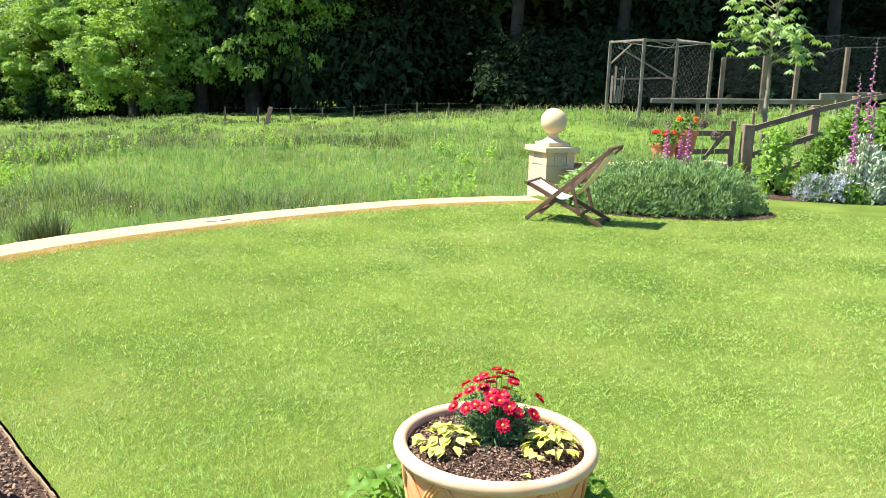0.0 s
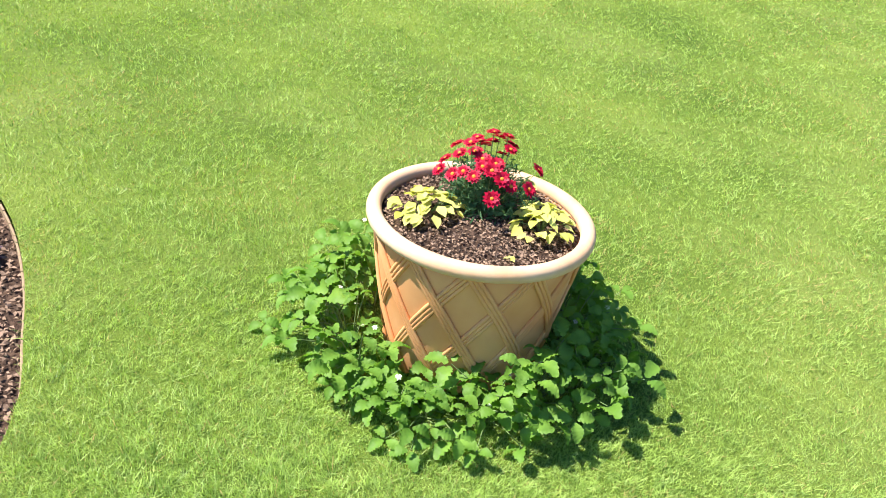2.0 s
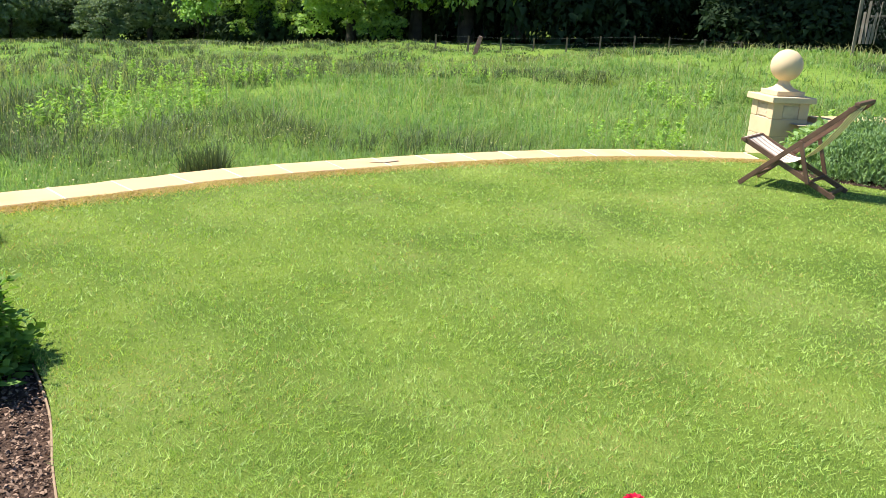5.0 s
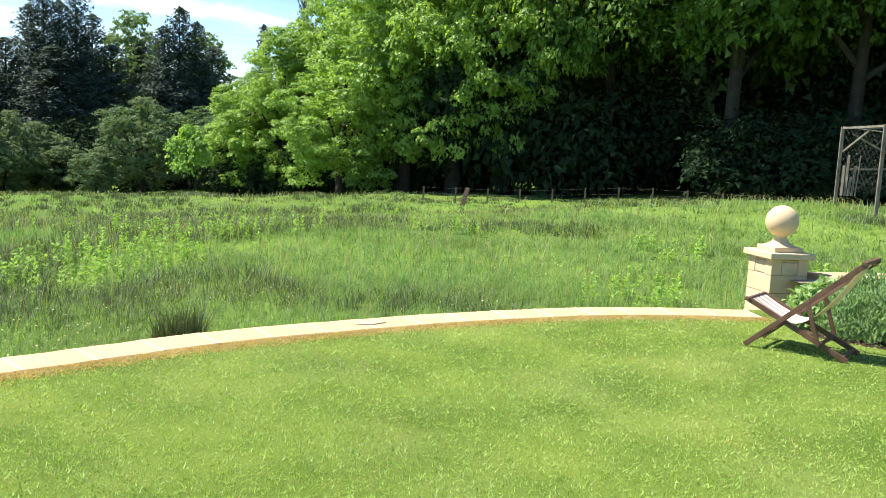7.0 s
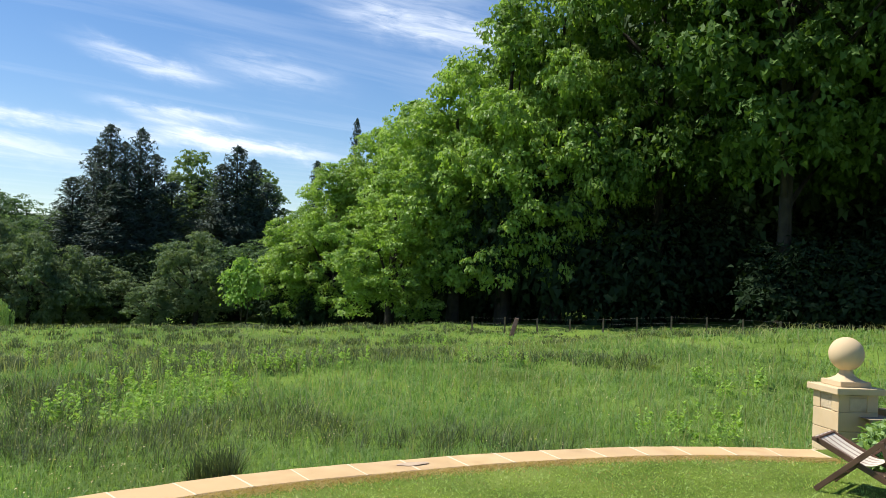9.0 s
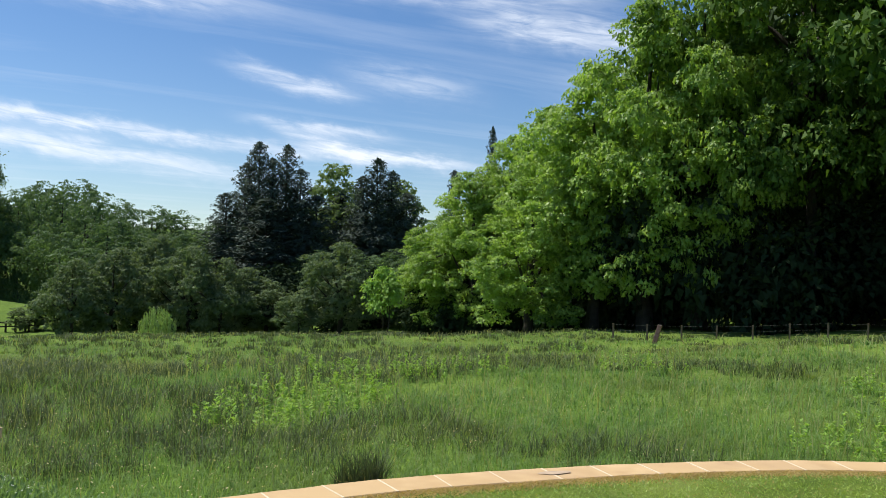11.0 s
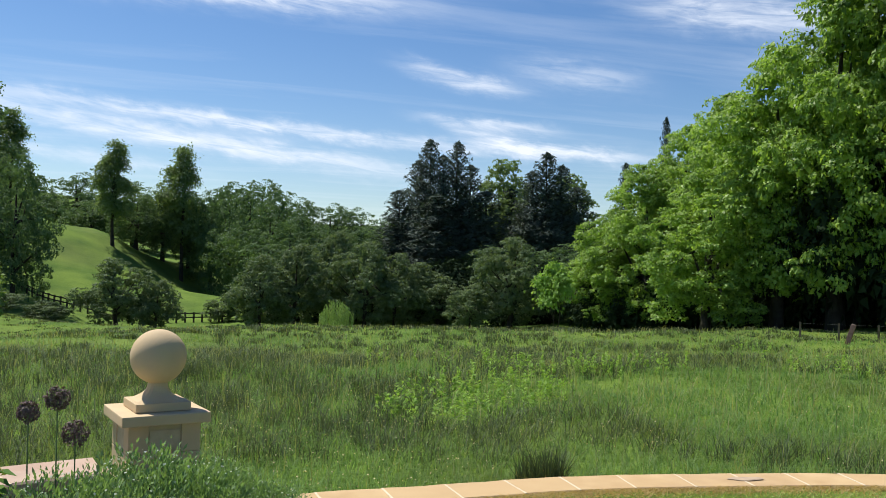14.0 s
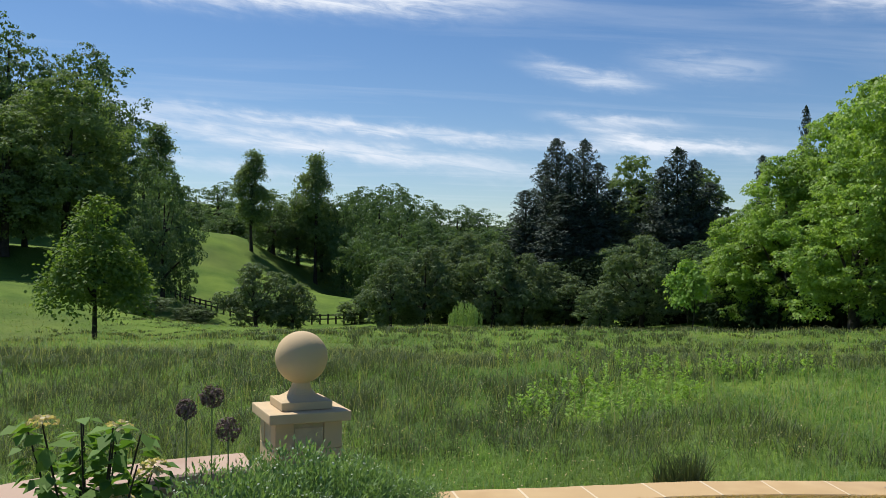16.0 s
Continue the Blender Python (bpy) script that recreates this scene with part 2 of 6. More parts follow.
M_RAIL = surface("dark_fence_timber", (0.03, 0.024, 0.018), (0.07, 0.055, 0.04), scale=4.0, rough=0.9, bump=0.3, fine=20.0, depth=0.01)
M_WIRE = surface("galvanised_wire", (0.08, 0.085, 0.08), (0.15, 0.16, 0.145), scale=10.0, rough=0.5, bump=0)
M_EDGING = surface("edging_timber", (0.20, 0.135, 0.08), (0.33, 0.235, 0.145), scale=9.0, rough=0.85, bump=0.4, fine=60.0, depth=0.004, by_object=True)
M_PETAL = surface("crimson_petals", (0.24, 0.002, 0.012), (0.48, 0.008, 0.045), scale=40.0, rough=0.5, bump=0, island=True, thin_leaf=0.2, gloss=0.2)
M_SCARLET = surface("scarlet_petals", (0.55, 0.008, 0.008), (0.75, 0.03, 0.015), scale=40.0, rough=0.5, bump=0, island=True, thin_leaf=0.3)
M_ORANGE = surface("orange_petals", (0.75, 0.17, 0.012), (0.82, 0.27, 0.02), scale=40.0, rough=0.5, bump=0, island=True, thin_leaf=0.3)
M_EYE = surface("daisy_centre", (0.50, 0.15, 0.012), (0.62, 0.26, 0.025), scale=200.0, rough=0.8, bump=0.5, fine=600.0, depth=0.002)
M_FINE = leafy("feathery_leaves", (0.03, 0.085, 0.035), (0.075, 0.155, 0.06), 0.25, scale=12.0)
M_COLEUS = leafy("yellow_coleus_leaves", (0.42, 0.44, 0.06), (0.68, 0.66, 0.20), 0.3, scale=15.0)
M_BERRY = surface("strawberry_leaves", (0.075, 0.185, 0.025), (0.23, 0.39, 0.065), scale=14.0, rough=0.5, bump=0.5, fine=60.0, depth=0.006, by_object=True, thin_leaf=0.45, gloss=0.22)
M_STEM = surface("green_stems", (0.10, 0.17, 0.05), (0.18, 0.24, 0.08), scale=30.0, rough=0.6, bump=0)
M_WHITE = surface("white_petals", (0.70, 0.70, 0.64), (0.82, 0.82, 0.76), scale=30.0, rough=0.6, bump=0, thin_leaf=0.2)
M_LAV = leafy("lavender_leaves", (0.115, 0.21, 0.08), (0.25, 0.37, 0.17), 0.35, scale=3.0)
M_SAGE = leafy("pale_shrub_leaves", (0.17, 0.28, 0.085), (0.30, 0.42, 0.17), 0.3, scale=3.0)
M_SILVER = leafy("silver_leaves", (0.34, 0.40, 0.31), (0.52, 0.58, 0.47), 0.2, scale=4.0)
M_CATMINT = leafy("catmint_flowers", (0.24, 0.26, 0.32), (0.40, 0.42, 0.50), 0.2, scale=5.0)
M_SHRUB = leafy("border_leaves", (0.085, 0.18, 0.035), (0.17, 0.29, 0.06), 0.35, scale=2.0)
M_FOXGLOVE = leafy("foxglove_bells", (0.42, 0.11, 0.36), (0.62, 0.24, 0.52), 0.3, scale=20.0)
M_PURPLE = leafy("dark_purple_leaves", (0.022, 0.014, 0.022), (0.075, 0.045, 0.06), 0.1, rough=0.7, scale=10.0, gloss=0.15)
M_ALLIUM = leafy("allium_seedheads", (0.07, 0.06, 0.05), (0.19, 0.13, 0.13), 0.1, scale=30.0)
M_CREAM = leafy("cream_flowers", (0.55, 0.42, 0.20), (0.72, 0.62, 0.40), 0.3, scale=20.0)
M_REDPOST = surface("faded_red_timber", (0.20, 0.09, 0.075), (0.34, 0.19, 0.16), scale=8.0, rough=0.9, bump=0.4, fine=40.0, depth=0.006)


# ---- mesh helpers ----
def mesh_object(name, verts, faces, material, parent=None, label="", smooth=False):
    """verts: (n, 3); faces: lists of arrays (m, k) of vertex numbers, each with its own k."""
    verts = np.asarray(verts, dtype=np.float32).reshape(-1, 3)
    faces = [np.asarray(f, dtype=np.int32) for f in (faces if isinstance(faces, list) else [faces]) if len(f)]
    me = bpy.data.meshes.new(name)
    me.vertices.add(len(verts))
    me.vertices.foreach_set("co", verts.ravel())
    loops = np.concatenate([f.ravel() for f in faces])
    sizes = np.concatenate([np.full(len(f), f.shape[1], dtype=np.int32) for f in faces])
    starts = np.concatenate([[0], np.cumsum(sizes)[:-1]]).astype(np.int32)
    me.loops.add(len(loops))
    me.loops.foreach_set("vertex_index", loops)
    me.polygons.add(len(sizes))
    me.polygons.foreach_set("loop_start", starts)
    if smooth:
        me.polygons.foreach_set("use_smooth", np.ones(len(sizes), dtype=bool))
    me.update(calc_edges=True)
    me.validate()
    me.materials.append(material)
    ob = new(name, me)
    ob.parent = parent
    if label:
        ob["label"] = label
    return ob


def part(name, bm, material, parent, label="", smooth=False):
    me = bpy.data.meshes.new(name)
    bmesh.ops.recalc_face_normals(bm, faces=bm.faces)
    if smooth:
        for f in bm.faces:
            f.smooth = True
    bm.to_mesh(me)
    bm.free()
    me.materials.append(material)
    ob = new(name, me)
    ob.parent = parent
    if label:
        ob["label"] = label
    return ob


def share(name, ob, m, parent, label=""):
    """Another object on the same mesh."""
    o = new(name, ob.data)
    o.parent, o.matrix_basis = parent, m
    if label:
        o["label"] = label
    return o


def thing(name, label, category, at=None, group="", kind=""):
    ob = new(name)
    if at is not None:
        ob.matrix_world = at
    return tagged(ob, label, category, group, kind)


def box(sx, sy, sz, at=(0, 0, 0), bevel=0.0, turn=None, jitter=0.0):
    """A bevelled box standing on at."""
    bm = bmesh.new()
    bmesh.ops.create_cube(bm, size=1)
    for v in bm.verts:
        v.co = Vector((v.co.x * sx, v.co.y * sy, (v.co.z + 0.5) * sz))
        if jitter:
            v.co += Vector([random.uniform(-jitter, jitter) for _ in range(3)])
    if bevel:
        bmesh.ops.bevel(bm, geom=bm.edges[:], offset=bevel, segments=2, affect="EDGES", profile=0.6)
    if turn is not None:
        bmesh.ops.transform(bm, matrix=turn, verts=bm.verts)
    bmesh.ops.translate(bm, vec=at, verts=bm.verts)
    return bm


def lathe(profile, sides=48):
    bm = bmesh.new()
    rings = []
    for r, z in profile:
        if r < 1e-5:
            rings.append([bm.verts.new((0, 0, z))])
        else:
            rings.append([bm.verts.new((r * math.cos(2 * math.pi * k / sides), r * math.sin(2 * math.pi * k / sides), z)) for k in range(sides)])
    for a, b in zip(rings, rings[1:]):
        for k in range(sides):
            j = (k + 1) % sides
            if len(a) == 1 and len(b) == 1:
                continue
            if len(a) == 1:
                bm.faces.new((a[0], b[k], b[j]))
            elif len(b) == 1:
                bm.faces.new((a[k], a[j], b[0]))
            else:
                bm.faces.new((a[k], a[j], b[j], b[k]))
    return bm


def bar(p, q, w, h, bevel=0.004):
    """A squared bar from p to q."""
    p, q = Vector(p), Vector(q)
    d = q - p
    m = d.to_track_quat("X", "Z").to_matrix().to_4x4()
    bm = box(d.length, w, h, (d.length / 2, 0, -h / 2), bevel)
    bmesh.ops.transform(bm, matrix=Matrix.Translation(p) @ m, verts=bm.verts)
    return bm


def tubes(runs, sides=6):
    """Tapered tubes: runs of (points, radii). Returns vertices and quads."""
    verts, quads, base = [], [], 0
    ring = np.arange(sides)
    for pts, radii in runs:
        pts = np.asarray(pts, dtype=float)
        d = np.gradient(pts, axis=0)
        d /= np.linalg.norm(d, axis=1, keepdims=True) + 1e-9
        steep = np.abs(d[:, 2]).min() > 0.8 or np.abs(d[:, 2]).max() > 0.97
        side = np.cross(d, [[1.0, 0, 0]] if steep else [[0, 0, 1.0]])
        side /= np.linalg.norm(side, axis=1, keepdims=True) + 1e-9
        up = np.cross(side, d)
        for p, s, u, r in zip(pts, side, up, radii):
            a = 2 * math.pi * ring / sides
            verts.append(p + r * (np.cos(a)[:, None] * s + np.sin(a)[:, None] * u))
        for i in range(len(pts) - 1):
            a = base + i * sides + ring
            b = base + i * sides + (ring + 1) % sides
            quads.append(np.stack([a, b, b + sides, a + sides], 1))
        base += len(pts) * sides
    return np.concatenate(verts), np.concatenate(quads)


def unit(v):
    return v / (np.linalg.norm(v, axis=-1, keepdims=True) + 1e-9)


def leaf_quads(c, along, normal, length, width=0.34, fold=0.12, far=False):
    """Folded leaves: four corners each; far off, three."""
    along = unit(along)
    across = unit(np.cross(normal, along))
    normal = np.cross(along, across)
    length = np.broadcast_to(np.asarray(length, dtype=float).reshape(-1, 1), (len(c), 1))
    if far:
        v = np.stack([c - along * length * 0.4 - across * length * width, c - along * length * 0.25 + across * length * width * 1.2, c + along * length * 0.6], 1)
        return v.reshape(-1, 3), np.arange(len(c) * 3).reshape(-1, 3)
    v = np.stack([c - along * length * 0.5, c + across * length * width + normal * length * fold, c + along * length * 0.5, c - across * length * width + normal * length * fold], 1)
    return v.reshape(-1, 3), np.arange(len(c) * 4).reshape(-1, 4)


def blades(rng, base, height, width, lean=0.35, bend=0.3, fan=None):
    """Grass blades of two sections: a quad and a tip."""
    n = len(base)
    a = rng.uniform(0, 2 * math.pi, n)
    side = np.stack([np.cos(a), np.sin(a), np.zeros(n)], 1) * np.reshape(width, (-1, 1)) * 0.5
    b = rng.uniform(0, 2 * math.pi, n)
    tilt = np.stack([np.cos(b), np.sin(b), np.zeros(n)], 1) * (np.abs(rng.normal(0, lean, n)) * height)[:, None]
    if fan is not None:
        tilt[:, :2] += fan * np.reshape(height, (-1, 1))
    h = np.zeros((n, 3))
    h[:, 2] = height
    mid = base + h * 0.6 + tilt * 0.35
    tip = base + h * (1 - bend * rng.random((n, 1)) * 0.5) + tilt * (1 + bend)
    v = np.stack([base - side, base + side, mid + side * 0.8, mid - side * 0.8, tip], 1).reshape(-1, 3)
    k = np.arange(n)[:, None] * 5
    return v, [k + np.array([[0, 1, 2, 3]]), k + np.array([[3, 2, 4]])]


def sprays(rng, centres, outward, per, spread, size, droop=0.25, flat=0.6, width=0.34, far=False):
    """Leaves in flattened sprays round the given centres."""
    n = len(centres)
    axis = unit(outward * (1 - flat) + np.array([0, 0, flat]) + rng.normal(0, 0.22, (n, 3)))
    o = rng.normal(0, 1, (n, per, 3)) * np.reshape(spread, (-1, 1, 1))
    o -= axis[:, None, :] * np.sum(o * axis[:, None, :], -1, keepdims=True) * 0.65
    o += unit(outward)[:, None, :] * np.reshape(spread, (-1, 1, 1)) * 0.3
    o[:, :, 2] -= droop * np.linalg.norm(o[:, :, :2], axis=-1)
    c = centres[:, None, :] + o
    along = unit(o) + rng.normal(0, 0.35, o.shape)
    along[:, :, 2] -= droop
    nrm = axis[:, None, :] + rng.normal(0, 0.38, o.shape)
    s = size * rng.uniform(0.6, 1.25, n * per)
    return leaf_quads(c.reshape(-1, 3), along.reshape(-1, 3), nrm.reshape(-1, 3), s, width, far=far)


def ball_dirs(rng, n, low=-0.5):
    z = rng.uniform(low, 1, n)
    a = rng.uniform(0, 2 * math.pi, n)
    r = np.sqrt(np.maximum(0, 1 - z * z))
    return np.stack([r * np.cos(a), r * np.sin(a), z], 1)


def crown_points(rng, lobes, n, low=-0.55):
    """Points on the outer shells of lobes (centre, radius), those deep inside other lobes thinned out."""
    w = np.array([r ** 2 for _, r in lobes])
    pick = rng.choice(len(lobes), n, p=w / w.sum())
    d = ball_dirs(rng, n, low)
    c = np.array([x for x, _ in lobes])[pick]
    r = np.array([x for _, x in lobes])[pick][:, None]
    return c + d * r * rng.uniform(0.72, 1.1, (n, 1)) * np.array([1, 1, 0.85]), d


def clumped(rng, lobes, n, per, reach, leaf, low=-0.6, squash=0.5, jitter=0.42, droop=0.25, floor=0.1):
    """Leaves on small domes over the outer shell of the lobes, so that light and gaps fall between the clumps."""
    cs, rs = np.array([c for c, _ in lobes]), np.array([r for _, r in lobes])
    pick = rng.choice(len(lobes), n, p=rs ** 2 / (rs ** 2).sum())
    d = ball_dirs(rng, n, low)
    p = cs[pick] + d * rs[pick][:, None] * rng.uniform(0.8, 1.08, (n, 1)) * [1, 1, 0.85]
    away = np.linalg.norm((p[:, None, :] - cs[None]) / [1, 1, 0.85], axis=2) / rs[None]
    keep = (away.min(axis=1) > 0.74) & (p[:, 2] > floor)
    p, d = p[keep], d[keep]
    m = len(p)
    r = reach * rng.uniform(0.55, 1.35, (m, 1, 1))
    axis = unit(d * 0.8 + [0, 0, 0.5])
    e = unit(axis[:, None, :] * 0.62 + rng.normal(0, 0.55, (m, per, 3)))
    c = p[:, None, :] + e * r * rng.uniform(0.7, 1.1, (m, per, 1)) * [1, 1, squash]
    nrm = e + [0, 0, 0.3] + rng.normal(0, jitter, e.shape)
    along = np.cross(nrm, rng.normal(0, 1, e.shape)) + e * 0.6
    along[:, :, 2] -= droop
    v, q = leaf_quads(c.reshape(-1, 3), along.reshape(-1, 3), nrm.reshape(-1, 3), leaf * rng.uniform(0.6, 1.3, m * per), 0.38, far=True)
    # the shaded inside of the crown
    k = len(lobes) * 70
    inner = np.repeat(np.arange(len(lobes)), 70)
    c = cs[inner] + ball_dirs(rng, k, -1) * rs[inner][:, None] * rng.uniform(0.15, 0.52, (k, 1))
    c[:, 2] = np.maximum(c[:, 2], floor)
    v2, q2 = leaf_quads(c, rng.normal(0, 1, (k, 3)), rng.normal(0, 1, (k, 3)), np.minimum(rs[inner] * 0.27, 0.3), 0.5, far=True)
    return np.vstack([v, v2]), np.vstack([q, q2 + len(v)])


def spline(pts, n):
    """A smooth curve through the points, at even steps."""
    pts = np.asarray(pts, dtype=float)
    ext = np.vstack([2 * pts[0] - pts[1], pts, 2 * pts[-1] - pts[-2]])
    out = []
    for i in range(1, len(ext) - 2):
        t = np.linspace(0, 1, 40, endpoint=False)[:, None]
        a, b, c, d = ext[i - 1:i + 3]
        out.append(0.5 * (2 * b + (c - a) * t + (2 * a - 5 * b + 4 * c - d) * t ** 2 + (3 * b - a - 3 * c + d) * t ** 3))
    fine = np.vstack(out + [pts[-1:]])
    s = np.concatenate([[0], np.cumsum(np.linalg.norm(np.diff(fine, axis=0), axis=1))])
    u = np.linspace(0, s[-1], n)
    return np.stack([np.interp(u, s, fine[:, k]) for k in range(pts.shape[1])], 1), s[-1]


# ---- ground ----
EYE_AT = (0.0, 1.9, 1.67)


def polar(az, d):
    return EYE_AT[0] + d * math.sin(radians(az)), EYE_AT[1] + d * math.cos(radians(az))


# the lie of the land: direction, distance, height
LAND = [(-70, 9, -0.3), (-35, 9, -0.3), (-10, 10, -0.25), (10, 12, -0.15), (24, 15, 0.0), (30, 27, 0.8), (10, 27, 0.35), (3, 37, -0.5), (-14, 36, -1.05),
        (-31, 53, -2.85), (-28, 30, -1.05), (-46, 65, -4.15), (-46, 30, -1.4), (-59, 75, -4.7), (-70, 50, -3.0), (-65, 78, -3.2), (-73, 80, -0.3), (-75, 92, 2.6),
        (-64, 122, 5.2), (-56, 130, 0.9), (-50, 112, -5.0), (-70, 130, 12.0), (-80, 90, 6.0), (-35, 110, -3.0), (-10, 70, 0.3), (25, 60, 3.0), (0, -40, -0.3), (160, 60, 0.0), (-110, 60, 1.0), (70, 60, 2.0),
        (-75, 300, 40), (-60, 300, 17), (-45, 300, 13), (-30, 300, 12), (0, 300, 15), (40, 300, 15)]
LAND_XYZ = np.array([(*polar(a, d), z) for a, d, z in LAND])


def land(x, y):
    x, y = np.asarray(x, dtype=float), np.asarray(y, dtype=float)
    dx = x[..., None] - LAND_XYZ[:, 0]
    dy = y[..., None] - LAND_XYZ[:, 1]
    w = 1.0 / (dx * dx + dy * dy + 6.0) ** 1.6
    return (w * LAND_XYZ[:, 2]).sum(-1) / w.sum(-1)


# the garden's edge: outer line of the low wall between the piers
EDGE, EDGE_LEN = spline([(-5.05, 5.35), (-4.62, 6.12), (-4.077, 7.007), (-3.56, 7.855), (-2.945, 8.598), (-2.3, 9.30), (-1.6, 9.98), (-0.8, 10.62), (0.1, 11.13), (0.95, 11.47)], 240)
WALL_LEFT, _ = spline([(-5.25, 5.25), (-5.5, 4.5), (-5.55, 3.6), (-5.3, 2.6), (-4.7, 1.5)], 60)
WALL_RIGHT, _ = spline([(1.25, 11.75), (2.1, 12.25), (3.0, 12.65), (3.7, 13.0)], 40)
GARDEN = np.vstack([WALL_LEFT[::-1], EDGE[2:-2], WALL_RIGHT, [(3.9, 13.3), (5.2, 14.2), (7.0, 15.0), (9.5, 15.6), (13, 15), (18, 12), (18, -14), (-14, -14), (-9, -4)]])


def inside(x, y, poly):
    x, y = np.asarray(x, dtype=float), np.asarray(y, dtype=float)
    hit = np.zeros(x.shape, dtype=bool)
    for (x0, y0), (x1, y1) in zip(poly, np.roll(poly, -1, axis=0)):
        cross = (y0 > y) != (y1 > y)
        hit ^= cross & (x < (x1 - x0) * (y - y0) / (y1 - y0 + 1e-12) + x0)
    return hit


def ground_mesh():
    u = np.linspace(-1, 1, 221)
    g = np.sign(u) * (np.abs(u) * 70 + 830 * np.abs(u) ** 6)
    xs, ys = np.meshgrid(g, g + 12)
    z = land(xs, ys)
    rng = np.random.default_rng(4)
    z += 0.10 * np.sin(xs * 0.9 + 1.3 * np.sin(ys * 0.5)) * np.sin(ys * 0.8 + np.sin(xs * 0.6)) * (np.hypot(xs, ys - 5) > 12)
    z = np.where(inside(xs, ys, GARDEN), -0.62, z)
    n = len(u)
    k = np.arange(n * n).reshape(n, n)
    q = np.stack([k[:-1, :-1], k[:-1, 1:], k[1:, 1:], k[1:, :-1]], -1).reshape(-1, 4)
    return np.stack([xs, ys, z], -1).reshape(-1, 3), q


v, q = ground_mesh()
tagged(mesh_object("ground", v, q, M_MEADOW, smooth=True), "rough green meadow ground falling away to a valley", "ground", kind="structure")


# the mulched bed lies a little below the lawn
SUNK = -0.045
BED_LINE = [(-0.86, 0.6), (-0.86, 1.6), (-0.93, 2.2), (-1.07, 2.54), (-1.22, 2.84), (-1.42, 3.14), (-1.74, 3.5), (-2.1, 3.9), (-2.9, 4.6), (-3.8, 5.35), (-4.55, 5.5), (-4.85, 5.0), (-5.0, 3.6), (-4.75, 2.4), (-4.0, 0.8), (-2.4, -0.4)]


def lawn_sheet():
    bm = bmesh.new()
    edges = []
    hole, _ = spline(BED_LINE + BED_LINE[:1], 120)
    for ring in (GARDEN, hole[:-1]):
        vs = [bm.verts.new((x, y, 0)) for x, y in ring]
        edges += [bm.edges.new((a, b)) for a, b in zip(vs, vs[1:] + vs[:1])]
    bmesh.ops.triangle_fill(bm, edges=edges, use_beauty=True, use_dissolve=False, normal=(0, 0, 1))
    return bm


tagged(part("lawn", lawn_sheet(), M_LAWN, None), "closely mown sunlit green lawn with paler worn patches", "lawn", kind="structure")


# ---- walls and piers ----
def wall_run(name, line, z_top, width, label, slab_material, slab_len, cap_h, start=0.0, overhang=0.03, inward=1):
    """A low wall under a row of coping stones along a line (its outer edge)."""
    owner = thing(name, label, "garden wall", kind="structure")
    seg = np.diff(line, axis=0)
    s = np.concatenate([[0], np.cumsum(np.linalg.norm(seg, axis=1))])

    def at(u):
        p = np.array([np.interp(u, s, line[:, 0]), np.interp(u, s, line[:, 1])])
        d = np.array([np.interp(u + 0.05, s, line[:, 0]), np.interp(u + 0.05, s, line[:, 1])]) - np.array([np.interp(u - 0.05, s, line[:, 0]), np.interp(u - 0.05, s, line[:, 1])])
        d /= np.linalg.norm(d) + 1e-9
        return p, d, np.array([d[1], -d[0]]) * inward

    bm = bmesh.new()
    rows = []
    for u in np.linspace(0, s[-1], 60):
        p, d, nrm = at(u)
        a, b = p + nrm * overhang, p + nrm * (width - overhang)
        rows.append([bm.verts.new((*a, -0.6)), bm.verts.new((*a, z_top - cap_h + 0.002)), bm.verts.new((*b, z_top - cap_h + 0.002)), bm.verts.new((*b, -0.6))])
    for r0, r1 in zip(rows, rows[1:]):
        for k in range(4):
            bm.faces.new((r0[k], r1[k], r1[(k + 1) % 4], r0[(k + 1) % 4]))
    part("wall_body", bm, M_RUBBLE if z_top > 0.1 else M_MORTAR, owner)
    u = start
    while u < s[-1] - 0.05:
        u1 = min(u + slab_len * random.uniform(0.97, 1.03), s[-1])
        bm = bmesh.new()
        rows = []
        for w in np.linspace(u + 0.008, u1 - 0.008, 4):
            p, d, nrm = at(w)
            o = p - nrm * random.uniform(0, 0.008)
            i = p + nrm * (width + random.uniform(-0.004, 0.004))
            e = 0.012
            zt = z_top + random.uniform(-0.003, 0.003)
            rows.append([bm.verts.new((*c, z)) for c, z in ((o, z_top - cap_h), (o, zt - e), (o + nrm * e, zt), (i - nrm * e, zt), (i, zt - e), (i, z_top - cap_h))])
        for r0, r1 in zip(rows, rows[1:]):
            for k in range(6):
                bm.faces.new((r0[k], r1[k], r1[(k + 1) % 6], r0[(k + 1) % 6]))
        bm.faces.new(rows[0])
        bm.faces.new(rows[-1][::-1])
        part("coping_stone", bm, slab_material, owner)
        # mortar joint, a little below the stones
        p, d, nrm = at(u1)
        j = box(width - 0.012, 0.019, cap_h + 0.0015, (0, 0, 0))
        bmesh.ops.transform(j, matrix=Matrix.Translation((*(p + nrm * width * 0.5), z_top - cap_h)) @ Matrix.Rotation(math.atan2(nrm[1], nrm[0]), 4, "Z"), verts=j.verts)
        part("mortar_joint", j, M_MORTAR, owner)
        u = u1
    return owner


